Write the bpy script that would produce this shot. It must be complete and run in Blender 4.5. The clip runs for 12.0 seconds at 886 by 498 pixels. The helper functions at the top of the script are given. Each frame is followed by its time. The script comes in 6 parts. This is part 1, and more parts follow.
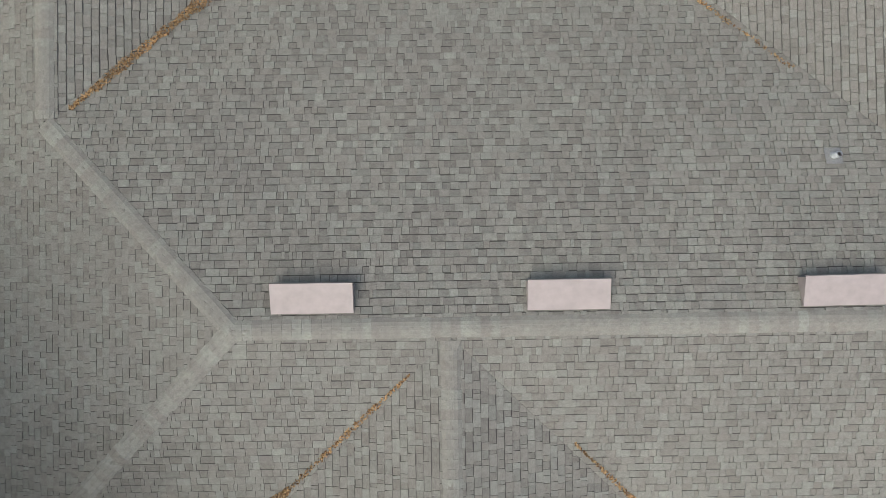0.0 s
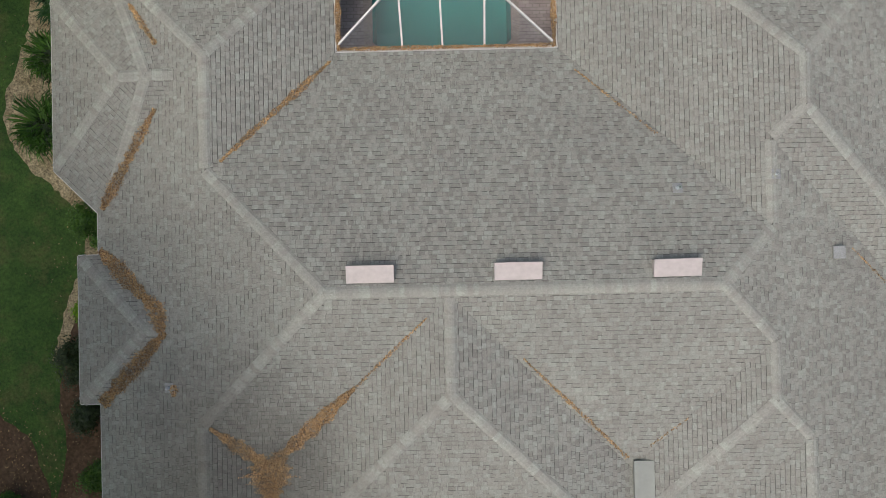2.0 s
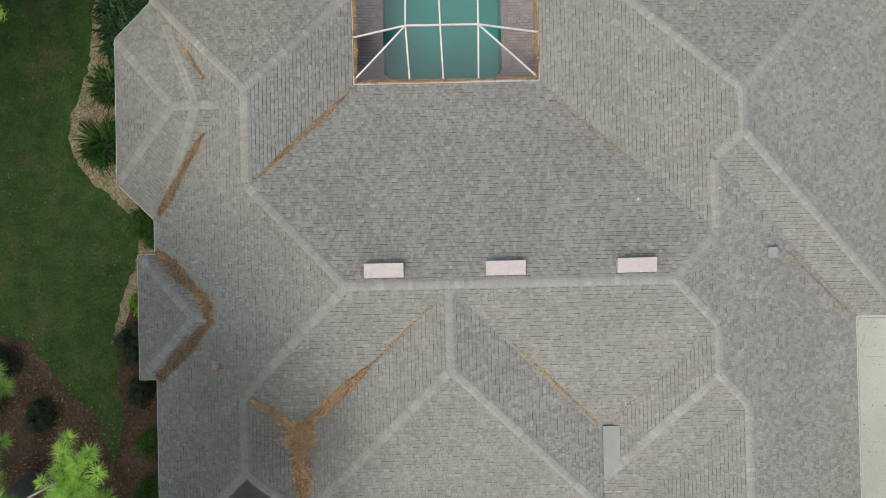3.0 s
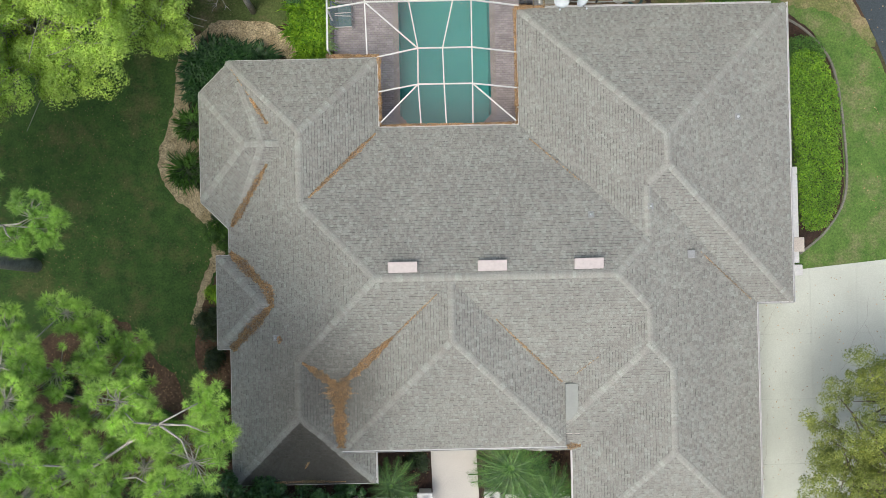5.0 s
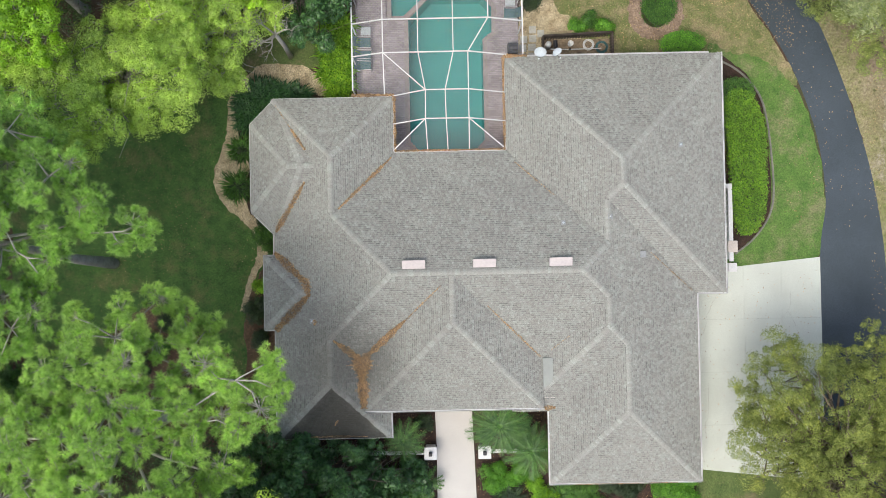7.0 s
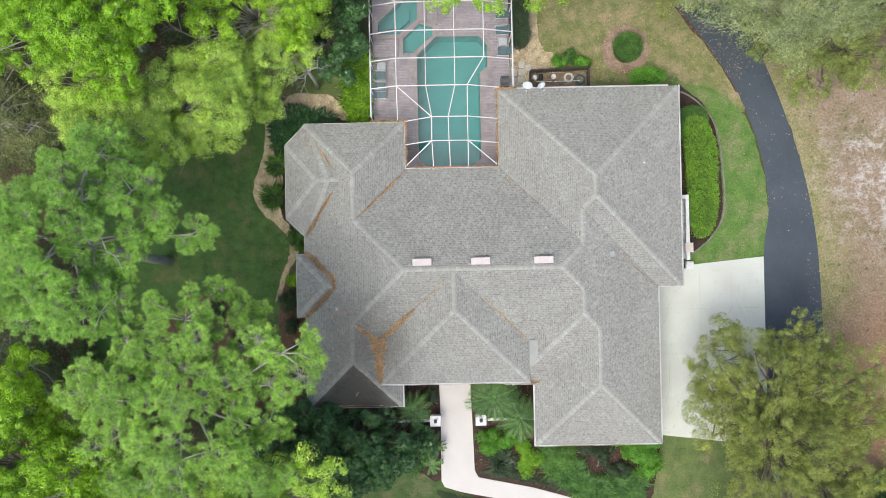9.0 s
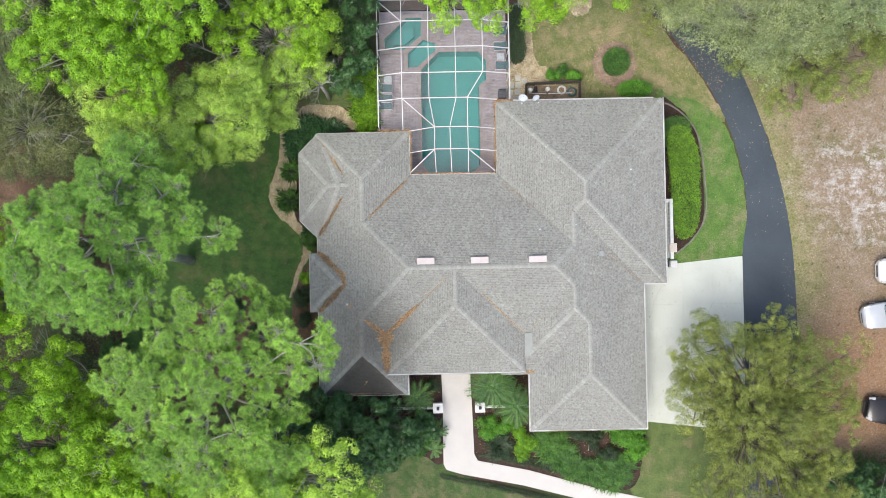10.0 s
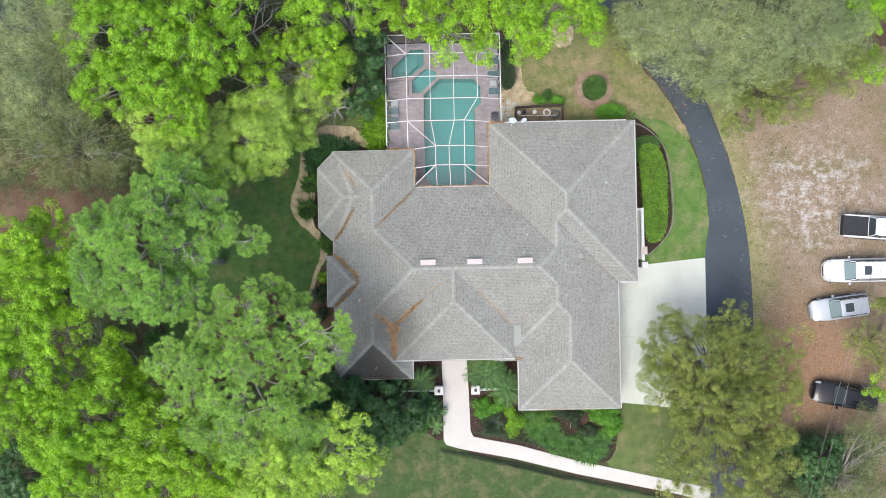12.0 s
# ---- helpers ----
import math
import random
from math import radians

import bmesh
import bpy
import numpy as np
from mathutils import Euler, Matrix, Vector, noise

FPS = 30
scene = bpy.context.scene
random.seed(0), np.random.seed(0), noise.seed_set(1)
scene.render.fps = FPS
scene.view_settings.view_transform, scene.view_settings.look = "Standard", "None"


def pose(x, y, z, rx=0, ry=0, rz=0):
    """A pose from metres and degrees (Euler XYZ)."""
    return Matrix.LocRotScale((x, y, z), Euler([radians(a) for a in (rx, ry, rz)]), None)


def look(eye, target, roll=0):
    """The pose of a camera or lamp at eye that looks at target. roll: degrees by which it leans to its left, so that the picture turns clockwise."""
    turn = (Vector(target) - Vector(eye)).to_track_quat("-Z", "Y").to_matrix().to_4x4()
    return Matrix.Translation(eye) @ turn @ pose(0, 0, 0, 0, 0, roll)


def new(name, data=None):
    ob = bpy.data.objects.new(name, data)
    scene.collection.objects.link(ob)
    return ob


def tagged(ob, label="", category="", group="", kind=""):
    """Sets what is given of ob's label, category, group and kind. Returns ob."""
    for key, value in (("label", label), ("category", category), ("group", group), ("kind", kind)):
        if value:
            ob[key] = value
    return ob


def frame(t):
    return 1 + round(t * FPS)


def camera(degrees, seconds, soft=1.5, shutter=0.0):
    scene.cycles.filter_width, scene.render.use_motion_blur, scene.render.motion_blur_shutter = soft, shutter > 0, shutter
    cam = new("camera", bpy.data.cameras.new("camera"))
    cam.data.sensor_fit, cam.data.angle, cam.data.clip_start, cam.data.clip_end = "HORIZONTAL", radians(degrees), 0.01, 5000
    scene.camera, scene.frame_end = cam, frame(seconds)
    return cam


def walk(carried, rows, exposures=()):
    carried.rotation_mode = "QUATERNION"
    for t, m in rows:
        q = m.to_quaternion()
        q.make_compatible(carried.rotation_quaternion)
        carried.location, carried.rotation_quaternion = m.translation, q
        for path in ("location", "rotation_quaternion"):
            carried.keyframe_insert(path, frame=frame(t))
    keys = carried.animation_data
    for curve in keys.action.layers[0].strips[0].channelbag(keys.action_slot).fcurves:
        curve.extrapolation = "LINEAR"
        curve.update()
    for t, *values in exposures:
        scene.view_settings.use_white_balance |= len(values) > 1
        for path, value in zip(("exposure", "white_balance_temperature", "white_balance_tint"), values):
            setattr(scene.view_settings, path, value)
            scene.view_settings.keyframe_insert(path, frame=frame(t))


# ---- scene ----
cam = camera(54.0, 12.0, soft=0.75)
METRES, EYE, TILT, LEAN, TURN = 55.07, 17.47, -90.0, 0.0, -0.45
ROWS = [
    (0.0, 0.0, 0.0, 0.0, 0.01, 1.33, 0.47),
    (0.5, -0.0004, -0.0393, -0.001, 0.01, 1.16, 0.59),
    (1.0, -0.0014, -0.0814, -0.0005, -0.06, 0.81, 0.67),
    (1.5, -0.0017, -0.1208, -0.0015, -0.08, 0.83, 0.81),
    (2.0, -0.0012, -0.1631, -0.0013, 0.0, 0.71, 0.83),
    (2.5, -0.0015, -0.2032, -0.0018, -0.01, 0.72, 0.84),
    (3.0, -0.002, -0.2462, -0.0015, -0.04, 0.66, 0.84),
    (5.0, -0.0044, -0.4148, -0.0009, -0.03, 0.6, 0.78),
    (5.5, -0.0053, -0.4553, -0.0011, -0.04, 0.66, 0.81),
    (6.0, -0.0055, -0.499, -0.0003, -0.02, 0.64, 0.79),
    (6.5, -0.0061, -0.5394, -0.0011, -0.02, 0.63, 0.78),
    (7.0, -0.0063, -0.583, -0.0016, 0.0, 0.6, 0.75),
    (9.0, -0.0092, -0.7517, -0.0047, 0.05, 0.7, 0.68),
    (9.5, -0.0098, -0.7922, -0.0052, 0.06, 0.68, 0.67),
    (10.0, -0.0111, -0.8352, -0.0047, 0.08, 0.65, 0.66),
    (10.5, -0.0109, -0.8757, -0.0047, 0.12, 0.65, 0.67),
    (11.0, -0.0098, -0.9184, -0.0035, 0.14, 0.61, 0.68),
    (11.5, -0.0095, -0.9581, -0.0031, 0.13, 0.62, 0.68),
    (12.0, -0.0098, -0.9997, -0.0022, 0.13, 0.64, 0.7),
]
walk(cam, [(t, pose(0, 0, EYE, TILT, LEAN, TURN) @ pose(METRES * x, METRES * y, METRES * z, 90 + pitch, roll, yaw)) for t, x, y, z, yaw, pitch, roll in ROWS], exposures=[(0.0, -0.2, 6500, 7), (2.8, 0.0, 6450, 7), (5.0, 0.27, 6350, 5.5), (7.0, 0.44, 6280, 7), (12.0, 0.62, 6080, 9)])

# ---- light ----
world = bpy.data.worlds.new("sky")
scene.world = world
world.use_nodes = True
wn = world.node_tree.nodes
sky = wn.new("ShaderNodeTexSky")
sky.sky_type = "NISHITA"
sky.sun_disc = False
sky.sun_elevation, sky.sun_rotation = radians(63), radians(219)
sky.air_density, sky.dust_density, sky.ozone_density = 1.0, 6.0, 1.0
world.node_tree.links.new(sky.outputs[0], wn["Background"].inputs[0])
wn["Background"].inputs[1].default_value = 0.15
sun = new("sun", bpy.data.lights.new("sun", "SUN"))
sun.data.energy, sun.data.angle, sun.data.color = 1.0, radians(30), (1.0, 0.96, 0.9)
sun.matrix_world = look((-12, -15, 38), (0, 0, 0))

# ---- materials ----
def mat(name, colour, rough=0.8, metal=0.0):
    m = bpy.data.materials.new(name)
    m.use_nodes = True
    b = m.node_tree.nodes["Principled BSDF"]
    b.inputs["Base Color"].default_value = (*colour, 1)
    b.inputs["Roughness"].default_value = rough
    b.inputs["Metallic"].default_value = metal
    return m


def node(m, kind, **inputs):
    n = m.node_tree.nodes.new(kind)
    for key, v in inputs.items():
        n.inputs[key.replace("_", " ")].default_value = v
    return n


def wire(m, a, b):
    m.node_tree.links.new(a, b)


def place(m):
    return node(m, "ShaderNodeNewGeometry").outputs["Position"]


def noise_of(m, scale, detail=4.0, rough=0.55, at=None):
    n = node(m, "ShaderNodeTexNoise", Scale=scale, Detail=detail, Roughness=rough)
    wire(m, at or place(m), n.inputs["Vector"])
    return n.outputs["Fac"]


def math_of(m, how, a, b, c):
    n = m.node_tree.nodes.new("ShaderNodeMath")
    n.operation = how
    wire(m, a, n.inputs[0])
    n.inputs[1].default_value = b
    if isinstance(c, float):
        n.inputs[2].default_value = c
    else:
        wire(m, c, n.inputs[2])
    return n.outputs[0]


def ramp(m, fac, stops, span=1.0):
    if span != 1.0:
        fac = math_of(m, "MULTIPLY_ADD", fac, 1 / span, 0.0)
    r = m.node_tree.nodes.new("ShaderNodeValToRGB")
    el = r.color_ramp.elements
    while len(el) < len(stops):
        el.new(0.5)
    for e, (at, c) in zip(el, stops):
        e.position, e.color = at, (*c, 1)
    wire(m, fac, r.inputs[0])
    return r.outputs[0]


def mix(m, fac, a, b, how="MIX"):
    n = m.node_tree.nodes.new("ShaderNodeMix")
    n.data_type, n.blend_type = "RGBA", how
    for sock, v in ((n.inputs[0], fac), (n.inputs[6], a), (n.inputs[7], b)):
        if isinstance(v, (int, float)):
            sock.default_value = v
        elif isinstance(v, tuple):
            sock.default_value = (*v, 1)
        else:
            wire(m, v, sock)
    return n.outputs[2]


def finish(m, colour=None, bump=None, strength=0.3, distance=0.02, rough=None):
    b = m.node_tree.nodes["Principled BSDF"]
    if colour:
        wire(m, colour, b.inputs["Base Color"])
    if rough:
        wire(m, rough, b.inputs["Roughness"])
    if bump:
        n = node(m, "ShaderNodeBump", Strength=strength, Distance=distance)
        wire(m, bump, n.inputs["Height"])
        wire(m, n.outputs[0], b.inputs["Normal"])
    return m


def mottled(name, dark, light, scale, fine, rough=0.85, bump=0.3, distance=0.02, vary=0.38):
    """A surface that varies at a large and at a small scale."""
    m = mat(name, light, rough)
    big = ramp(m, noise_of(m, scale), [(0.3, dark), (0.7, light)])
    small = ramp(m, noise_of(m, fine, 3), [(0.25, (1 - vary,) * 3), (0.75, (1 + vary * 0.65,) * 3)])
    return finish(m, mix(m, 1.0, big, small, "MULTIPLY"), noise_of(m, fine, 5), bump, distance)


def shingle_mat(name, per_object, gain=1.0, spread=1.0):
    """Weathered laminated asphalt shingle: a tone for each tab, granules, faint stains, and the south-west hip face
    darkened for tree shade and black algae.
    """
    m = mat(name, (0.25, 0.25, 0.23), 0.93)
    if per_object:
        rnd = node(m, "ShaderNodeObjectInfo").outputs["Random"]
    else:
        rnd = node(m, "ShaderNodeNewGeometry").outputs["Random Per Island"]
    flat = lambda v: 0.282 + (v - 0.282) * spread * 0.66
    tone = ramp(m, rnd, [(at, (flat(v) * r * 1.02, flat(v), flat(v) * b * 1.03)) for at, v, r, b in ((0.0, 0.222, 1.0, 0.9), (0.3, 0.262, 0.985, 0.905), (0.6, 0.285, 0.97, 0.9), (0.85, 0.31, 0.95, 0.9), (1.0, 0.365, 0.945, 0.905))])
    tone = mix(m, 1.0, tone, (gain,) * 3, "MULTIPLY")
    stain = ramp(m, noise_of(m, 0.5, 5, 0.6), [(0.3, (0.9, 0.895, 0.885)), (0.7, (1.05, 1.05, 1.025))])
    grain = ramp(m, noise_of(m, 95, 3, 0.7), [(0.3, (0.66,) * 3), (0.7, (1.34,) * 3)])
    blotch = ramp(m, noise_of(m, 14, 3), [(0.3, (0.88, 0.87, 0.87)), (0.7, (1.1, 1.11, 1.09))])
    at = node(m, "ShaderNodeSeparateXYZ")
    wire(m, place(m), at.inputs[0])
    # south-west hip face: overhead tree shade and black algae, both in the colour
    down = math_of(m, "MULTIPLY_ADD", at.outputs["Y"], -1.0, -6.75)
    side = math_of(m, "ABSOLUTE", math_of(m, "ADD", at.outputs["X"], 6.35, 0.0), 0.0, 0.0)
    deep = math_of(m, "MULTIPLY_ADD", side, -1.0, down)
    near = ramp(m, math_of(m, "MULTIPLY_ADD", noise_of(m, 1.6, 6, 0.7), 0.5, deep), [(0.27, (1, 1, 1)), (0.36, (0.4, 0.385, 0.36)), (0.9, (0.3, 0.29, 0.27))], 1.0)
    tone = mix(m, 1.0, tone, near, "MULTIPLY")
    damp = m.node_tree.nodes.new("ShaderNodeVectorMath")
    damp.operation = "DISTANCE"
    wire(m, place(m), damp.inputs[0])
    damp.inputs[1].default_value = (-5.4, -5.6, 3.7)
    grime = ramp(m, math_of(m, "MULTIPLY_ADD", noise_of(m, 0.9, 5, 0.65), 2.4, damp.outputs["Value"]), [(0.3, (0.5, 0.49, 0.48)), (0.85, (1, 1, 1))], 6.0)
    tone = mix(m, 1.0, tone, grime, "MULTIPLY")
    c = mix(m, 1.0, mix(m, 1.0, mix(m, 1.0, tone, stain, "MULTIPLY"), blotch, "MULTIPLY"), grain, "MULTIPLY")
    return finish(m, c, noise_of(m, 120, 3, 0.7), 0.5, 0.006)


def leaf_mat(name, dark, light, rough=0.55, through_light=0.25):
    m = mat(name, light, rough)
    rnd = node(m, "ShaderNodeNewGeometry").outputs["Random Per Island"]
    c = ramp(m, rnd, [(0.0, dark), (1.0, light)])
    c = mix(m, 1.0, c, ramp(m, noise_of(m, 0.45, 3), [(0.3, (0.75, 0.78, 0.8)), (0.7, (1.2, 1.15, 1.05))]), "MULTIPLY")
    c = mix(m, 1.0, c, ramp(m, noise_of(m, 2.6, 3), [(0.32, (0.66, 0.7, 0.74)), (0.68, (1.34, 1.3, 1.2))]), "MULTIPLY")
    c = mix(m, 1.0, c, ramp(m, node(m, "ShaderNodeObjectInfo").outputs["Random"], [(0.0, (0.9, 0.95, 0.92)), (1.0, (1.06, 1.03, 1.0))]), "MULTIPLY")
    finish(m, c)
    b = m.node_tree.nodes["Principled BSDF"]
    t = node(m, "ShaderNodeBsdfTranslucent")
    wire(m, c, t.inputs[0])
    s = node(m, "ShaderNodeMixShader", Fac=through_light)
    wire(m, b.outputs[0], s.inputs[1])
    wire(m, t.outputs[0], s.inputs[2])
    wire(m, s.outputs[0], m.node_tree.nodes["Material Output"].inputs[0])
    return m


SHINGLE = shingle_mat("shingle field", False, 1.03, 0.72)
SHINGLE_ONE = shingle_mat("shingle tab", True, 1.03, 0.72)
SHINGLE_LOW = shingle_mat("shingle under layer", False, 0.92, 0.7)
# dark enough that gaps between tabs read as butt-edge shade
UNDERLAY = mat("roof underlay", (0.085, 0.083, 0.078), 0.95)
CAP = shingle_mat("ridge cap shingle", False, 1.13, 0.9)
CAP_ONE = shingle_mat("main ridge cap shingle", True, 1.13, 0.8)
MEMBRANE = mottled("smooth pale membrane", (0.27, 0.285, 0.262), (0.31, 0.325, 0.3), 1.5, 8, 0.7, 0.05, vary=0.06)
STUCCO = mottled("pale stucco", (0.58, 0.52, 0.46), (0.66, 0.6, 0.54), 0.8, 40)
WHITE = mottled("white painted aluminium", (0.62, 0.62, 0.61), (0.7, 0.7, 0.69), 3, 12, 0.45, 0.03, vary=0.1)
VENT_PAINT = mottled("faded pinkish vent paint", (0.44, 0.395, 0.385), (0.5, 0.45, 0.44), 4, 9, 0.5, 0.03, vary=0.08)
FLASHING = mottled("weathered flashing", (0.27, 0.28, 0.28), (0.33, 0.34, 0.34), 9, 60, 0.6, 0.1)
VENT_DARK = mat("dark vent opening", (0.02, 0.02, 0.02), 0.9)
LEAD = mottled("lead grey metal", (0.58, 0.63, 0.66), (0.7, 0.75, 0.78), 20, 90, 0.4, 0.1)
DRY_LEAF = leaf_mat("dry oak leaves", (0.14, 0.07, 0.035), (0.64, 0.43, 0.24), 0.7, 0.15)

# ---- building helpers ----
class Geo:
    """Vertices and faces of one mesh in the making."""

    def __init__(self):
        self.v, self.f = [], []

    def face_set(self, verts, faces):
        n = len(self.v)
        self.v += [tuple(p) for p in verts]
        self.f += [tuple(i + n for i in f) for f in faces]
        return self

    def box(self, x0, y0, z0, x1, y1, z1, bevel=0.0):
        if bevel:
            b = bevel
            ring = lambda z, i: [(x0 + i, y0 + b + i, z), (x0 + b + i, y0 + i, z), (x1 - b - i, y0 + i, z), (x1 - i, y0 + b + i, z),
                                 (x1 - i, y1 - b - i, z), (x1 - b - i, y1 - i, z), (x0 + b + i, y1 - i, z), (x0 + i, y1 - b - i, z)]
            rings = [ring(z0, 0), ring(z1 - b, 0), ring(z1, b * 0.6)]
            return self.loft(rings)
        v = [(x, y, z) for z in (z0, z1) for x, y in ((x0, y0), (x1, y0), (x1, y1), (x0, y1))]
        return self.face_set(v, [(3, 2, 1, 0), (4, 5, 6, 7), (0, 1, 5, 4), (1, 2, 6, 5), (2, 3, 7, 6), (3, 0, 4, 7)])

    def loft(self, rings, caps=True):
        k = len(rings[0])
        v = [p for r in rings for p in r]
        f = [(i * k + j, i * k + (j + 1) % k, (i + 1) * k + (j + 1) % k, (i + 1) * k + j) for i in range(len(rings) - 1) for j in range(k)]
        if caps:
            f += [tuple(range(k))[::-1], tuple(range((len(rings) - 1) * k, len(rings) * k))]
        return self.face_set(v, f)

    def tube(self, points, radii, n=8, caps=True):
        rings = []
        for i, p in enumerate(points):
            p = Vector(p)
            d = Vector(points[min(i + 1, len(points) - 1)]) - Vector(points[max(i - 1, 0)])
            a = d.orthogonal().normalized() if abs(d.normalized().z) > 0.95 else d.cross(Vector((0, 0, 1))).normalized()
            b = d.normalized().cross(a)
            r = radii[i] if isinstance(radii, (list, tuple)) else radii
            rings.append([p + r * (math.cos(2 * math.pi * j / n) * a + math.sin(2 * math.pi * j / n) * b) for j in range(n)])
        return self.loft(rings, caps)

    def bar(self, p, q, w, h):
        """A beam of rectangular section from p to q, h deep below the line."""
        p, q = Vector(p), Vector(q)
        s = (q - p).cross(Vector((0, 0, 1))).normalized() * w / 2
        u = Vector((0, 0, h))
        return self.loft([[e - s - u, e + s - u, e + s, e - s] for e in (p, q)])

    def prism(self, outline, z0, z1):
        k = len(outline)
        return self.loft([[(x, y, z) for x, y in outline] for z in (z0, z1)])


def part(name, g, material, parent=None, label="", smooth=False):
    me = bpy.data.meshes.new(name)
    me.from_pydata(g.v, [], g.f)
    me.materials.append(material)
    if smooth:
        me.polygons.foreach_set("use_smooth", [True] * len(me.polygons))
    ob = new(name, me)
    if parent:
        ob.parent = parent
    if label:
        ob["label"] = label
    return ob


def thing(name, label, category, group="", kind="", at=None):
    ob = tagged(new(name), label, category, group, kind)
    if at is not None:
        ob.matrix_world = at
    return ob


def fast_mesh(name, verts, k, material):
    """A mesh of many separate k-cornered faces out of one array of corners."""
    me = bpy.data.meshes.new(name)
    n = len(verts)
    me.vertices.add(n)
    me.vertices.foreach_set("co", np.asarray(verts, dtype=np.float32).ravel())
    me.loops.add(n)
    me.loops.foreach_set("vertex_index", np.arange(n, dtype=np.int32))
    me.polygons.add(n // k)
    me.polygons.foreach_set("loop_start", np.arange(0, n, k, dtype=np.int32))
    me.update(calc_edges=True)
    me.materials.append(material)
    return me


def curve_through(points, closed=True, step=6, wobble=0.0, seed=0):
    """A smooth line through a few plan points."""
    rng = random.Random(seed)
    n, out = len(points), []
    for i in range(n if closed else n - 1):
        p = [Vector(points[j % n] if closed else points[min(max(j, 0), n - 1)]) for j in (i - 1, i, i + 1, i + 2)]
        for s in range(step):
            t = s / step
            q = 0.5 * (2 * p[1] + (p[2] - p[0]) * t + (2 * p[0] - 5 * p[1] + 4 * p[2] - p[3]) * t * t + (3 * p[1] - p[0] - 3 * p[2] + p[3]) * t ** 3)
            out.append((q[0] + rng.uniform(-wobble, wobble), q[1] + rng.uniform(-wobble, wobble)))
    if not closed:
        out.append(tuple(points[-1]))
    return out


# ---- the house: its roof is the upper envelope of hip roofs of one slope ----
S, EAVE = 0.38, 2.74
west = lambda x, z=EAVE: (S, 0.0, z - S * x)
east = lambda x, z=EAVE: (-S, 0.0, z + S * x)
north = lambda y, z=EAVE: (0.0, -S, z + S * y)
south = lambda y, z=EAVE: (0.0, S, z - S * y)
Q, P = 0.178, 0.251  # the bay's canted and side faces are flatter
ENTRY = 3.345
BAY = [west(-10.64), (Q, -Q, EAVE + Q * (10.64 + 7.33)), (Q, Q, EAVE + Q * (10.64 - 2.59)), (0.0, -P, EAVE + P * 8.68), (0.0, P, EAVE - P * 1.24)]
# each wing: its planes, its eave height, and its extent in plan (x0, y0, x1, y1)
WINGS = [
    ([west(-9.46), east(13.29), north(5.65), south(-7.29)], EAVE, (-9.46, -7.29, 13.29, 5.65)),
    ([west(3.2), east(13.29), south(-8.83)], EAVE, (3.2, -8.4, 13.29, 5.0)),
    ([west(5.18), east(13.29), south(-12.33)], EAVE, (5.18, -12.33, 13.29, -2.0)),
    ([west(3.2), east(14.88), north(10.71), south(-2.23)], EAVE, (3.2, -2.23, 14.88, 10.71)),
    ([west(-9.46), east(-2.9), north(8.68)], EAVE, (-9.46, 0.0, -2.9, 8.68)),
    ([west(-9.46), east(-3.3), south(-9.67)], EAVE, (-9.46, -9.67, -3.3, -2.0)),
    ([west(-4.66, ENTRY), east(4.84, ENTRY), south(-8.14, ENTRY)], ENTRY, (-4.66, -8.14, 4.84, -0.82)),
    (BAY, EAVE, (-10.64, 1.2, -6.3, 8.9)),
    ([west(-10.02), north(0.26), south(-3.78)], EAVE, (-10.02, -3.78, -5.6, 0.26)),
]


# the bay ends where it meets the west slope
LIMITS = {7: [tuple(a - b for a, b in zip(q, west(-9.46))) for q in BAY]}


def clip(poly, h):
    """The part of a convex outline where h[0] x + h[1] y + h[2] >= 0."""
    out = []
    for i, p in enumerate(poly):
        q = poly[(i + 1) % len(poly)]
        a, b = h[0] * p[0] + h[1] * p[1] + h[2], h[0] * q[0] + h[1] * q[1] + h[2]
        if a >= 0:
            out.append(p)
        if (a >= 0) != (b >= 0):
            t = a / (a - b)
            out.append((p[0] + t * (q[0] - p[0]), p[1] + t * (q[1] - p[1])))
    return out


def area(poly):
    return abs(sum(p[0] * q[1] - q[0] * p[1] for p, q in zip(poly, poly[1:] + poly[:1]))) / 2


def bounds(w):
    x0, y0, x1, y1 = WINGS[w][2]
    return [(1, 0, -x0), (-1, 0, x1), (0, 1, -y0), (0, -1, y1)] + LIMITS.get(w, [])


def above(q, p):
    return tuple(a - b for a, b in zip(q, p))


def showing(poly, w, k):
    """The pieces of a plan outline on which plane k of wing w is the roof."""
    p = WINGS[w][0][k]
    for h in bounds(w) + [above(q, p) for j, q in enumerate(WINGS[w][0]) if j != k] + [(p[0], p[1], p[2] - WINGS[w][1])]:
        poly = clip(poly, h)
        if len(poly) < 3:
            return []
    pieces = [poly]
    for c, (planes, low, _) in enumerate(WINGS):
        if c == w:
            continue
        cut = bounds(c) + [(q[0], q[1], q[2] - low) for q in planes]
        for q in planes:
            d = above(q, p)
            if max(map(abs, d)) < 1e-6:
                d = (0, 0, 1 if c < w else -1)
            cut.append(d)
        rest = []
        for piece in pieces:
            for h in cut:
                out = clip(piece, tuple(-a for a in h))
                if len(out) > 2 and area(out) > 1e-6:
                    rest.append(out)
                piece = clip(piece, h)
                if len(piece) < 3:
                    break
        pieces = rest
    return pieces


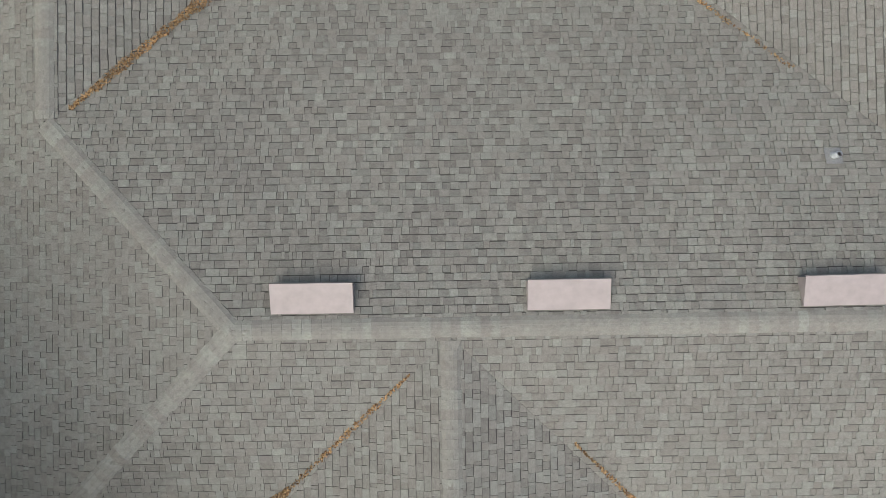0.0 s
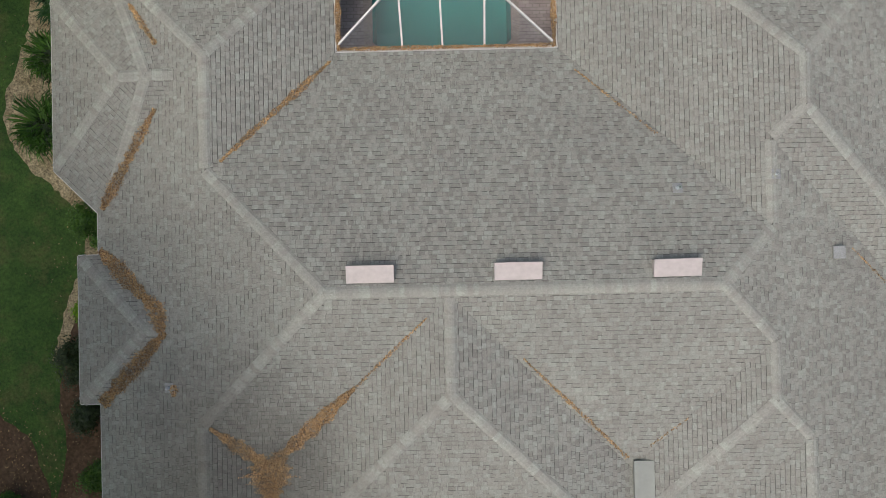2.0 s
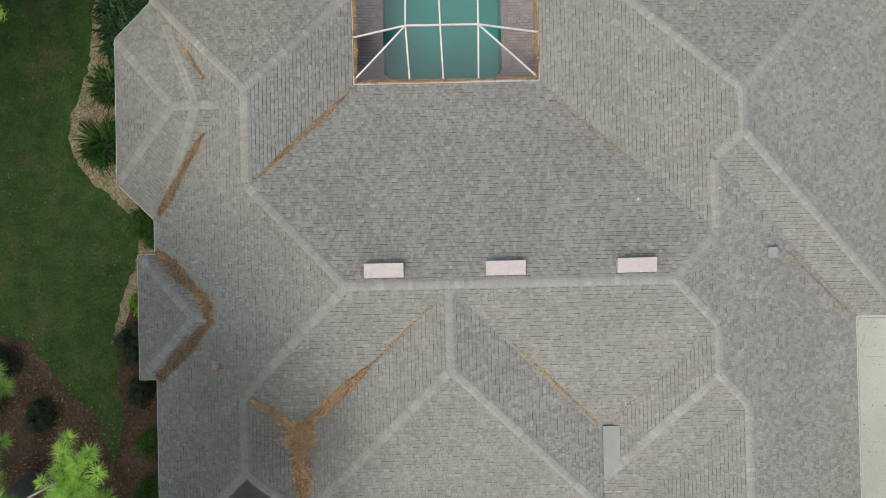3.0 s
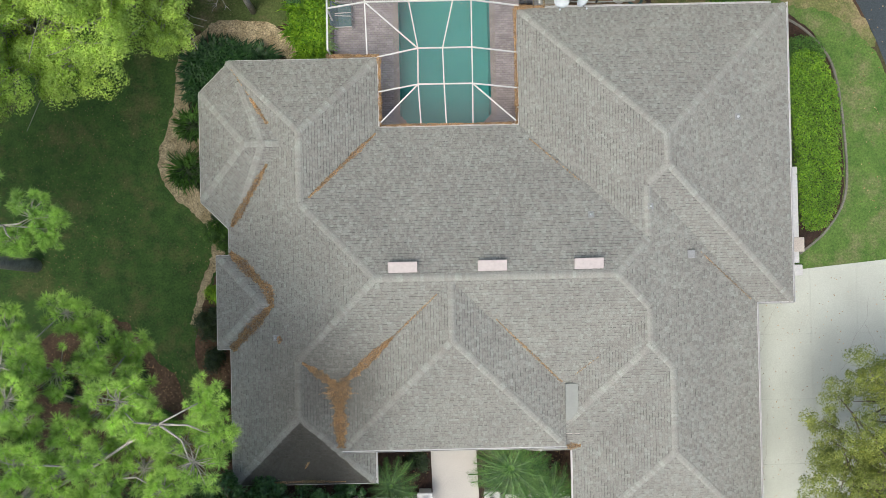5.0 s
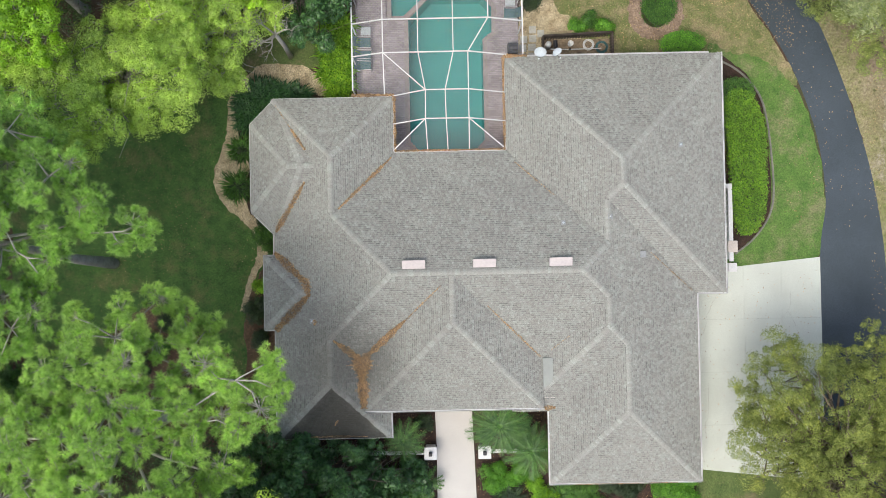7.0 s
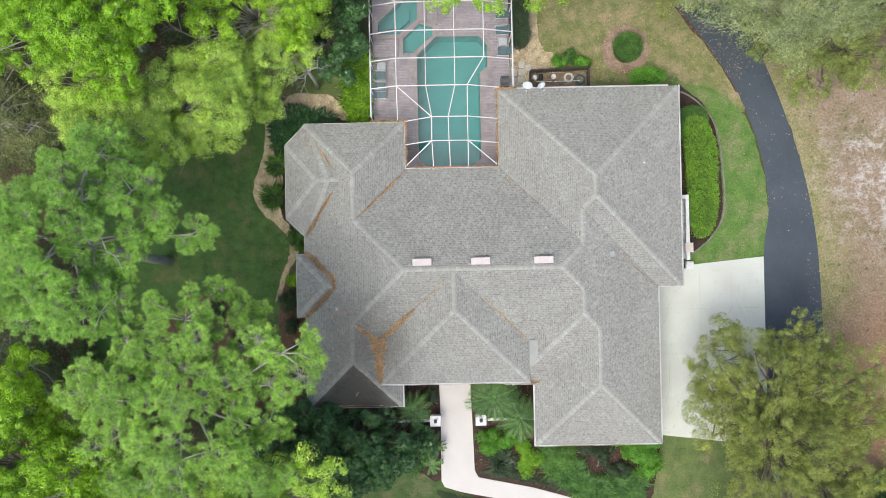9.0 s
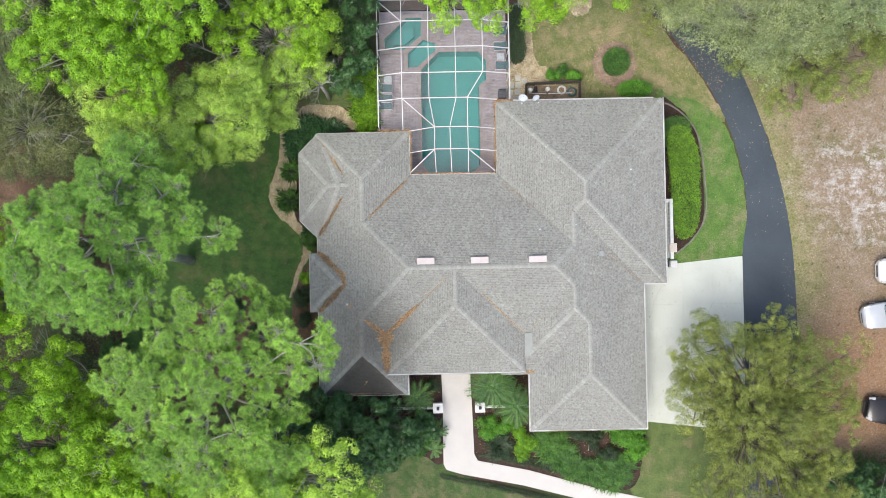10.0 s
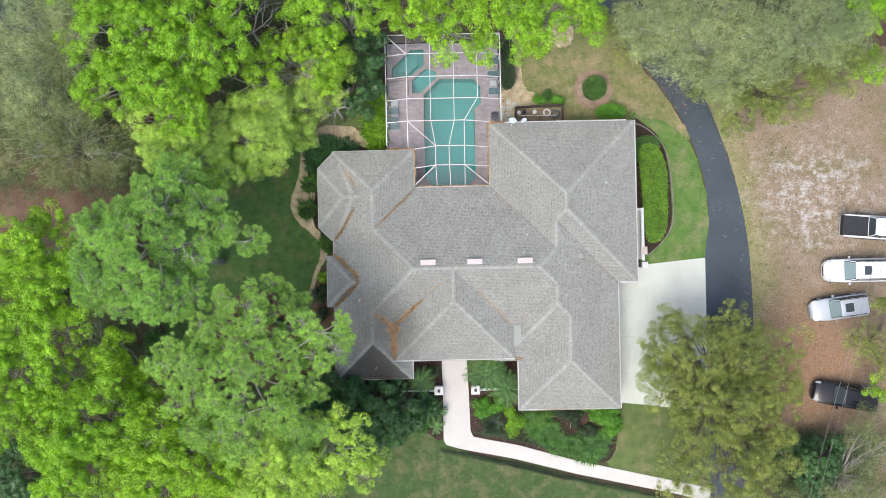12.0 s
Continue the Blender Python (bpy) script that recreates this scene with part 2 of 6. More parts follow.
def roof_height(x, y):
    """Heights of the roof over arrays of plan places, and the wing and plane that make it."""
    best, who = np.full(np.shape(x), -1.0), np.full(np.shape(x), -1)
    for w, (planes, low, (x0, y0, x1, y1)) in enumerate(WINGS):
        z = np.stack([a * x + b * y + c for a, b, c in planes])
        m, k = z.min(0), z.argmin(0)
        ok = (x >= x0 - 1e-6) & (x <= x1 + 1e-6) & (y >= y0 - 1e-6) & (y <= y1 + 1e-6) & (m >= low - 1e-4) & (m > best + 1e-7)
        for a, b, c in LIMITS.get(w, []):
            ok &= a * x + b * y + c >= -1e-6
        best, who = np.where(ok, m, best), np.where(ok, w * 10 + k, who)
    return best, who


def roof_z(x, y):
    return float(roof_height(np.array([x]), np.array([y]))[0][0])


house = thing("house", "single-storey house with a grey shingled hip roof", "house")

deck = Geo()
for w, (planes, low, (x0, y0, x1, y1)) in enumerate(WINGS):
    for k, p in enumerate(planes):
        for piece in showing([(x0, y0), (x1, y0), (x1, y1), (x0, y1)], w, k):
            top = [(x, y, p[0] * x + p[1] * y + p[2] - 0.004) for x, y in piece]
            deck.loft([[(x, y, z - 0.12) for x, y, z in top], top])
roof = part("roof", deck, UNDERLAY, house, "hip roof covered in weathered grey asphalt shingles")

# ---- shingles: courses of tabs of uneven width, each butt edge proud of the course below ----
COURSE = 0.114
WIDTHS = (0.055, 0.09, 0.115, 0.13, 0.15, 0.175, 0.21)
rng = random.Random(4)
field, sunk = Geo(), Geo()
tab_mesh, singles = {}, []


def tab_solid(outline, p, up, v0, lift):
    """A tilted slab over a plan outline, thickest at its lower edge."""
    g = Geo()
    top = []
    for x, y in outline:
        v = (x * up[0] + y * up[1] - v0) / COURSE
        top.append((x, y, p[0] * x + p[1] * y + p[2] + 0.003 + lift * (1 - min(max(v, 0), 1))))
    low = [(x, y, z - lift - 0.004) for x, y, z in top]
    k = len(top)
    g.face_set(low + top, [tuple(range(k, 2 * k))] + [(i, (i + 1) % k, k + (i + 1) % k, k + i) for i in range(k)])
    return g


for w, (planes, low, (x0, y0, x1, y1)) in enumerate(WINGS):
    for k, p in enumerate(planes):
        n = math.hypot(p[0], p[1])
        up = (p[0] / n, p[1] / n)
        across = (up[1], -up[0])
        corners = [(x0, y0), (x1, y0), (x1, y1), (x0, y1)]
        us = [x * across[0] + y * across[1] for x, y in corners]
        first = (low - p[2]) / n
        courses = int((max(x * up[0] + y * up[1] for x, y in corners) - first) / COURSE) + 1
        tabs = []
        for c in range(courses):
            v = first + c * COURSE
            u = min(us) - rng.random() * 0.3
            proud = True
            while u < max(us):
                wide = rng.choice(WIDTHS)
                proud = rng.random() < (0.42 if proud else 0.85)
                tabs.append((u, v + rng.uniform(-0.004, 0.004), wide, rng.choice((0.017, 0.019, 0.022)) if proud else 0.007))
                u += wide
        quads = []
        for u, v, wide, lift in tabs:
            # proud tabs hang a little lower; slots and sunk butts bare dark underlay as shade
            slot, drop = (0.0028, 0.006) if lift > 0.01 else (0.0012, 0.0125)
            quads.append([(across[0] * a + up[0] * b, across[1] * a + up[1] * b)
                          for a, b in ((u + slot, v + drop), (u + wide - slot, v + drop + rng.uniform(-0.002, 0.002)), (u + wide - slot, v + COURSE), (u + slot, v + COURSE))])
        q = np.array(quads)
        hz, who = roof_height(q[:, :, 0], q[:, :, 1])
        pz = p[0] * q[:, :, 0] + p[1] * q[:, :, 1] + p[2]
        on = np.abs(hz - pz) < 1e-5
        mine = (who == w * 10 + k)
        for i in range(len(tabs)):
            if not on[i].any():
                continue
            u, v, wide, lift = tabs[i]
            if on[i].all():
                if mine[i].all():
                    x, y = quads[i][0]
                    if w == 0 and k == 2 and lift > 0.01 and -1.9 < x < 4.4 and 0.3 < y < 2.6 and len(singles) < 300:
                        singles.append((x, y, across, up, wide, lift, p))
                        continue
                    g = tab_solid(quads[i], p, up, v, lift)
                    (field if lift > 0.01 else sunk).face_set(g.v, g.f)
                    continue
            for piece in showing(quads[i], w, k):
                if area(piece) > 2e-4:
                    g = tab_solid(piece, p, up, v, lift)
                    (field if lift > 0.01 else sunk).face_set(g.v, g.f)
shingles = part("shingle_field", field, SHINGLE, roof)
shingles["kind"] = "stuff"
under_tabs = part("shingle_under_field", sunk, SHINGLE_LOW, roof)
under_tabs["kind"] = "stuff"

# the tabs nearest to the middle of the main slope, one by one
for x, y, across, up, wide, lift, p in singles:
    key = (wide, lift)
    if key not in tab_mesh:
        g = tab_solid([(0, 0), (wide - 0.0056, 0), (wide - 0.0056, COURSE - 0.006), (0, COURSE - 0.006)], (0, S, 0), (0, 1), 0, lift)
        me = bpy.data.meshes.new("shingle")
        me.from_pydata(g.v, [], g.f)
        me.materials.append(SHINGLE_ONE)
        tab_mesh[key] = me
    ob = new("shingle", tab_mesh[key])
    ob.parent = roof
    ob.matrix_basis = Matrix(((across[0], up[0], 0, x), (across[1], up[1], 0, y), (0, 0, 1, p[0] * x + p[1] * y + p[2]), (0, 0, 0, 1)))


# ---- caps over ridges and hips ----
def cap_run(a, b, g):
    """Bent cap shingles lapping from a to b along a ridge or hip."""
    a, b = Vector(a), Vector(b)
    d = b - a
    if d.length < 0.1:
        return []
    flat = Vector((d.x, d.y, 0)).normalized()
    side = Vector((flat.y, -flat.x, 0))
    made = []
    n = max(1, round(d.length / 0.14))
    for i in range(n):
        p, q = a + d * (i / n), a + d * ((i + 1.0) / n)
        wide = 0.15 + rng.uniform(-0.006, 0.006)
        rings = []
        for e, lift in ((p, 0.027 + rng.uniform(0, 0.005)), (q, 0.022)):
            ring = []
            for s in (-1, -0.55, -0.2, 0.2, 0.55, 1):
                o = e + side * s * wide
                m = e + side * s * (wide + 0.02)
                drop = min(roof_z(o.x, o.y), roof_z(m.x, m.y))
                z = drop if drop > 1 else e.z - abs(s) * wide * S
                z = min(z, e.z) - (0.006 if abs(s) < 0.3 else -0.004 if abs(s) < 0.6 else 0.004)
                ring.append((o.x, o.y, z + lift))
            rings.append(ring)
        v = rings[0] + rings[1] + [(x, y, z - 0.03) for x, y, z in rings[0] + rings[1]]
        f = [(j, j + 1, j + 7, j + 6) for j in range(5)] + [(j + 1, j, j + 12, j + 13) for j in range(5)] + [(0, 6, 18, 12), (11, 5, 17, 23)]
        one = Geo().face_set(v, f)
        g.face_set(one.v, one.f)
        made.append(one)
    return made


caps = Geo()
seen = set()
for w, (planes, low, box) in enumerate(WINGS):
    for i in range(len(planes)):
        for j in range(i):
            p, q = planes[i], planes[j]
            d = above(p, q)
            n = math.hypot(d[0], d[1])
            if n < 1e-6:
                continue
            o = (-d[0] * d[2] / n ** 2, -d[1] * d[2] / n ** 2)
            way = (-d[1] / n, d[0] / n)
            t = np.arange(-40, 40, 0.03)
            x, y = o[0] + t * way[0], o[1] + t * way[1]
            hz, _ = roof_height(x, y)
            z = p[0] * x + p[1] * y + p[2]
            on = (np.abs(hz - z) < 1e-4)
            m = np.stack([a * x + b * y + c for a, b, c in planes]).min(0)
            on &= np.abs(m - z) < 1e-4
            for side in (-0.06, 0.06):
                xs, ys = x + side * d[0] / n, y + side * d[1] / n
                under = np.minimum(p[0] * xs + p[1] * ys + p[2], q[0] * xs + q[1] * ys + q[2])
                on &= np.abs(roof_height(xs, ys)[0] - under) < 1e-3
            idx = np.where(on)[0]
            for run in np.split(idx, np.where(np.diff(idx) > 1)[0] + 1):
                if len(run) < 6:
                    continue
                a, b = run[0], run[-1]
                ends = [(x[a], y[a], z[a]), (x[b], y[b], z[b])]
                key = tuple(round(c, 0) for e in ends for c in e)
                if key in seen:
                    continue
                seen.add(key)
                ends.sort(key=lambda e: e[2])
                main = abs(ends[0][2] - ends[1][2]) < 0.01 and abs(ends[0][1] + 0.82) < 0.1
                if main:
                    for one in cap_run(ends[0], ends[1], Geo()):
                        part("ridge_cap", one, CAP_ONE, roof)
                else:
                    cap_run(ends[0], ends[1], caps)
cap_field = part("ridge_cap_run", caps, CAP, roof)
cap_field["kind"] = "stuff"

# ---- eaves: fascia boards, gutters, walls ----
EAVES = [  # x0, y0, x1, y1, height, with a white gutter
    (-2.9, 5.65, 3.2, 5.65, EAVE, 1), (3.2, 5.65, 3.2, 10.71, EAVE, 1), (3.2, 10.71, 14.2, 10.71, EAVE, 1), (14.88, 10.71, 14.88, -2.23, EAVE, 1),
    (14.88, -2.23, 13.29, -2.23, EAVE, 1), (13.29, -2.23, 13.29, -12.33, EAVE, 1), (13.29, -12.33, 5.18, -12.33, EAVE, 1),
    (5.18, -12.33, 5.18, -8.3, EAVE, 1), (4.84, -8.14, -4.66, -8.14, ENTRY, 1), (-3.3, -8.14, -3.3, -9.67, EAVE, 1), (-3.3, -9.67, -9.46, -9.67, EAVE, 0),
    (-9.46, -9.67, -9.46, -3.78, EAVE, 0), (-9.46, -3.78, -10.02, -3.78, EAVE, 0), (-10.02, -3.78, -10.02, 0.26, EAVE, 0), (-10.02, 0.26, -9.46, 0.26, EAVE, 0),
    (-9.46, 0.26, -9.46, 1.41, EAVE, 0), (-9.46, 1.41, -10.64, 2.59, EAVE, 0), (-10.64, 2.59, -10.64, 7.33, EAVE, 0), (-10.64, 7.33, -9.29, 8.68, EAVE, 0),
    (-9.29, 8.68, -2.9, 8.68, EAVE, 0), (-2.9, 8.68, -2.9, 5.65, EAVE, 1)]
for i, (x0, y0, x1, y1, z, gutter) in enumerate(EAVES):
    d = Vector((x1 - x0, y1 - y0, 0)).normalized()
    out = Vector((-d.y, d.x, 0))
    a, b = Vector((x0, y0, z)), Vector((x1, y1, z))
    part("fascia", Geo().bar(a + out * 0.012 + Vector((0, 0, -0.02)), b + out * 0.012 + Vector((0, 0, -0.02)), 0.024, 0.19), WHITE, house)
    if gutter:
        prof = [(0.026, -0.02), (0.026, -0.13), (0.07, -0.13), (0.088, -0.03), (0.088, -0.012), (0.079, -0.012), (0.074, -0.115), (0.034, -0.115), (0.034, -0.02)]
        part("gutter", Geo().loft([[e + out * o + Vector((0, 0, h)) for o, h in prof] for e in (a - d * 0.05, b + d * 0.05)]), WHITE, house)
        for c in range(int((b - a).length / 1.1)):
            e = a + d * (0.5 + 1.1 * c)
            part("gutter_strap", Geo().bar(e - out * 0.04 + Vector((0, 0, 0.012)), e + out * 0.09 + Vector((0, 0, 0.004)), 0.03, 0.008), WHITE, house)
    part("soffit", Geo().bar(a - out * 0.27 + Vector((0, 0, -0.16)), b - out * 0.27 + Vector((0, 0, -0.16)), 0.54, 0.02), WHITE, house)
    ends = []
    for j in (i - 1, (i + 1) % len(EAVES)):
        o = EAVES[j]
        e = Vector((o[2] - o[0], o[3] - o[1], 0)).normalized()
        turn = e.cross(d).z if j == i - 1 else d.cross(e).z
        meets = (abs(o[2] - x0) + abs(o[3] - y0) if j == i - 1 else abs(o[0] - x1) + abs(o[1] - y1)) < 0.8
        ends.append(0.5 * (1 if turn < 0 or not meets else -1.2) * (abs(turn) if meets else 1))
    if (b - a).length > ends[0] + ends[1] + 0.1:
        part("wall", Geo().bar(a - out * 0.6 + d * ends[0] + Vector((0, 0, -0.14)), b - out * 0.6 - d * ends[1] + Vector((0, 0, -0.14)), 0.2, z - 0.14), STUCCO, house)

# the flat membrane patch in the dead valley beside the entry roof
cricket = Geo().prism([(4.83, -7.05), (5.05, -6.95), (5.36, -6.6), (5.36, -5.46), (4.83, -5.46)], 3.4, 3.57)
part("membrane_patch", cricket, MEMBRANE, roof, "pale flat membrane patch in a dead valley")

# ---- ground ----
def ground_mat():
    """Leaf litter and bare soil, with thin grass in places."""
    m = mat("leaf litter ground", (0.12, 0.08, 0.05), 0.95)
    litter = ramp(m, noise_of(m, 6, 6, 0.7), [(0.25, (0.03, 0.02, 0.013)), (0.55, (0.085, 0.052, 0.034)), (0.8, (0.17, 0.12, 0.075))])
    green = ramp(m, noise_of(m, 9, 5), [(0.3, (0.03, 0.045, 0.015)), (0.7, (0.08, 0.1, 0.035))])
    c = mix(m, ramp(m, noise_of(m, 0.16, 4), [(0.48, (0, 0, 0)), (0.6, (1, 1, 1))]), litter, green)
    return finish(m, c, noise_of(m, 20, 6, 0.7), 0.8, 0.05)


def grass_mat(name, dark, light, dry, dryness):
    m = mat(name, light, 0.9)
    c = ramp(m, noise_of(m, 1.3, 7, 0.7), [(0.3, dark), (0.7, light)])
    d = ramp(m, noise_of(m, 0.6, 8, 0.75), [(0.62 - dryness * 0.35, (0, 0, 0)), (0.78 - dryness * 0.3, (1, 1, 1))])
    c = mix(m, d, c, dry)
    blades = ramp(m, noise_of(m, 11, 6, 0.8), [(0.3, (0.45,) * 3), (0.7, (1.5,) * 3)])
    return finish(m, mix(m, 1.0, c, blades, "MULTIPLY"), noise_of(m, 40, 4, 0.7), 0.7, 0.04)


def sand_mat():
    """Trodden sandy soil with pine straw and white sand showing through."""
    m = mat("sandy soil", (0.3, 0.2, 0.14), 0.95)
    c = ramp(m, noise_of(m, 0.35, 6, 0.7), [(0.3, (0.15, 0.145, 0.06)), (0.45, (0.215, 0.165, 0.1)), (0.6, (0.265, 0.2, 0.14)), (0.75, (0.32, 0.26, 0.195))])
    at = node(m, "ShaderNodeSeparateXYZ")
    wire(m, place(m), at.inputs[0])
    north_of = math_of(m, "ADD", at.outputs["Y"], 3.0, 0.0)
    bend = m.node_tree.nodes.new("ShaderNodeMath")
    bend.operation = "MULTIPLY"
    wire(m, north_of, bend.inputs[0])
    wire(m, north_of, bend.inputs[1])
    kerb = math_of(m, "MULTIPLY_ADD", bend.outputs[0], 0.0147, at.outputs["X"])
    kerb = math_of(m, "MULTIPLY_ADD", noise_of(m, 0.55, 6, 0.7), 5.0, kerb)
    grassy = ramp(m, math_of(m, "ADD", kerb, -25.0, 0.0), [(0.32, (1, 1, 1)), (0.66, (0, 0, 0))], 8.0)
    turf = ramp(m, noise_of(m, 1.2, 7, 0.7), [(0.3, (0.15, 0.175, 0.055)), (0.5, (0.225, 0.215, 0.09)), (0.7, (0.29, 0.235, 0.125))])
    c = mix(m, grassy, c, turf)
    near_cars = m.node_tree.nodes.new("ShaderNodeVectorMath")
    near_cars.operation = "DISTANCE"
    wire(m, place(m), near_cars.inputs[0])
    near_cars.inputs[1].default_value = (29.6, -10.0, 0)
    strewn = ramp(m, math_of(m, "MULTIPLY_ADD", noise_of(m, 0.5, 6, 0.7), 7.0, near_cars.outputs["Value"]), [(0.45, (0.9, 0.9, 0.9)), (0.78, (0, 0, 0))], 14.0)
    c = mix(m, strewn, c, (0.27, 0.16, 0.09))
    away = m.node_tree.nodes.new("ShaderNodeVectorMath")
    away.operation = "DISTANCE"
    wire(m, place(m), away.inputs[0])
    away.inputs[1].default_value = (30.4, 4.6, 0)
    worn = ramp(m, math_of(m, "MULTIPLY_ADD", noise_of(m, 0.5, 4, 0.6), 7.0, away.outputs["Value"]), [(0.34, (1, 1, 1)), (0.62, (0.1, 0.1, 0.1))], 16.0)
    bare = mix(m, 1.0, worn, ramp(m, noise_of(m, 1.2, 9, 0.8), [(0.47, (0, 0, 0)), (0.6, (1, 1, 1))]), "MULTIPLY")
    c = mix(m, bare, c, (0.46, 0.435, 0.405))
    grain = ramp(m, noise_of(m, 7, 7, 0.8), [(0.3, (0.42,) * 3), (0.7, (1.5,) * 3)])
    tufts = ramp(m, noise_of(m, 2.3, 5, 0.6), [(0.3, (0.55, 0.6, 0.45)), (0.42, (1, 1, 1))])
    c = mix(m, 1.0, c, tufts, "MULTIPLY")
    return finish(m, mix(m, 1.0, c, grain, "MULTIPLY"), noise_of(m, 25, 5), 0.5, 0.03)


GROUND = ground_mat()
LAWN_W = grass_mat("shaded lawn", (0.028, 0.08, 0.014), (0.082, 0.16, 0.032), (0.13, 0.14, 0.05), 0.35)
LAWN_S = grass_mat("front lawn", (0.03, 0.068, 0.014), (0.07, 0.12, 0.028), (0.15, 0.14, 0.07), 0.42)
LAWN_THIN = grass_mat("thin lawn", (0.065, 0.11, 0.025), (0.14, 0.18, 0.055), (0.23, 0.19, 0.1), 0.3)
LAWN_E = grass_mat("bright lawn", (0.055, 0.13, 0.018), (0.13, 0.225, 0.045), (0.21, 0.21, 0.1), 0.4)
LAWN_DRY = grass_mat("dry lawn", (0.1, 0.135, 0.035), (0.21, 0.215, 0.08), (0.31, 0.25, 0.14), 0.45)
SAND = sand_mat()
STRAW = mottled("pine straw", (0.085, 0.05, 0.03), (0.17, 0.11, 0.07), 0.8, 9, 0.95, 0.7, 0.04, vary=0.55)
LOT_STRAW = mottled("tan leaf litter", (0.17, 0.125, 0.08), (0.3, 0.23, 0.15), 0.8, 9, 0.95, 0.7, 0.04, vary=0.55)
MULCH = mottled("dark mulch", (0.028, 0.018, 0.013), (0.075, 0.042, 0.03), 2, 14, 0.95, 0.8, 0.05, vary=0.55)
BARK_MULCH = mottled("faded bark mulch", (0.2, 0.14, 0.1), (0.34, 0.25, 0.185), 1.2, 10, 0.95, 0.7, 0.04, vary=0.5)
GRAVEL = mottled("tan pea gravel", (0.36, 0.285, 0.165), (0.62, 0.52, 0.34), 2.2, 17, 0.9, 0.9, 0.05, vary=0.8)
ASPHALT = mottled("asphalt", (0.042, 0.057, 0.069), (0.06, 0.078, 0.094), 0.4, 20, 0.75, 0.4)
CONCRETE = mottled("driveway concrete", (0.51, 0.535, 0.47), (0.59, 0.62, 0.55), 0.5, 18, 0.85, 0.15, vary=0.14)
PATH = mottled("pale walk concrete", (0.53, 0.51, 0.475), (0.6, 0.575, 0.535), 0.7, 20, 0.85, 0.1, vary=0.15)

ground = Geo()
FAR = 600
hx0, hy0, hx1, hy1 = -5.0, 6.0, 3.0, 18.0
ground.face_set([(-FAR, -FAR, 0), (FAR, -FAR, 0), (FAR, hy0, 0), (-FAR, hy0, 0), (-FAR, hy1, 0), (FAR, hy1, 0), (FAR, FAR, 0), (-FAR, FAR, 0),
                 (hx0, hy0, 0), (hx1, hy0, 0), (hx1, hy1, 0), (hx0, hy1, 0)],
                [(0, 1, 2, 9, 8, 3), (4, 11, 10, 5, 6, 7), (3, 8, 11, 4), (9, 2, 5, 10)])
tagged(part("ground", ground, GROUND), "brown leaf litter and soil under trees", "ground", kind="structure")


def sheet(name, points, z, material, label, category, wobble=0.06, step=8, seed=1, smooth=True, thick=0.06):
    line = curve_through(points, True, step, wobble, seed) if smooth else points
    return tagged(part(name, Geo().prism(line, z - thick, z), material), label, category, kind="structure")


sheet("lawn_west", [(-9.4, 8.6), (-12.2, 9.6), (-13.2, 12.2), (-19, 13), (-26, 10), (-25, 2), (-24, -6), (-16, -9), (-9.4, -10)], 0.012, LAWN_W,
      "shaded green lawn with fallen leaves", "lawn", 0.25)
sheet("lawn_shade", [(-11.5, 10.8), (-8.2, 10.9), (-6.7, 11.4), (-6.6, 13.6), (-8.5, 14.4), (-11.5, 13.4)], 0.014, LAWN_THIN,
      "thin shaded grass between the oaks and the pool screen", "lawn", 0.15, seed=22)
sheet("lawn_south", [(-14, -14.2), (-5.5, -13.8), (-1.2, -15.2), (3, -17.1), (9, -18.6), (18, -21), (24, -30), (0, -38), (-20, -30)], 0.012, LAWN_S,
      "green front lawn", "lawn", 0.15, seed=3)
sheet("lawn_southeast", [(13.2, -12.2), (15.2, -12.4), (18.6, -12.4), (22, -12), (25, -15), (24, -21), (18, -19.4), (12.6, -17.4)], 0.014, LAWN_THIN,
      "thin dry grass beside the driveway", "lawn", 0.15, seed=4)
sheet("lawn_east", [(14.9, -0.95), (21.1, -0.4), (21.5, 3), (20.9, 7), (19.7, 9.6), (18.0, 10.9), (16.3, 11.3), (15.0, 11.3), (15.2, 4)], 0.016, LAWN_E,
      "bright mown green grass beside the drive", "lawn", 0.09, seed=5)
sheet("lawn_north", [(5.9, 18.5), (6.2, 14.5), (6.8, 12.6), (7.0, 10.95), (10.5, 10.8), (15, 10.8), (17.5, 10.6), (20.0, 9.4), (19.1, 11.6), (16.6, 15.1), (13.4, 19.2), (9, 22)], 0.013, LAWN_DRY,
      "patchy dry grass with bare earth", "lawn", 0.12, seed=6)
sheet("dirt_lot", [(23.6, -9), (24.8, -4), (24.2, 3), (23.2, 8), (21.6, 12.5), (26, 15), (34, 17), (46, 14), (48, -6), (42, -22), (30, -20), (25, -14)], 0.01, SAND,
      "trodden sandy parking ground", "dirt", 0.2, seed=7)
sheet("grass_verge", [(24.6, -6.5), (25.0, -2), (24.2, 4.5), (22.6, 9.6), (21.5, 12.9), (24.3, 13.2), (26.3, 8), (27.6, 1), (27.2, -5)], 0.014, SAND,
      "dry grass verge along the asphalt drive", "grass verge", 0.45, seed=8)
sheet("pine_straw_ground", [(26.8, -5), (30, -5.8), (36, -6), (40, -12), (36, -16), (29, -16), (26, -12)], 0.012, SAND, "reddish pine straw on the parking ground", "pine straw", 0.25, seed=9)
sheet("straw_ground_west", [(-34, 9), (-28, 8), (-26.5, 4), (-29, 0), (-40, 2), (-42, 8)], 0.012, STRAW, "reddish pine straw under the trees", "pine straw", 0.4, seed=10)
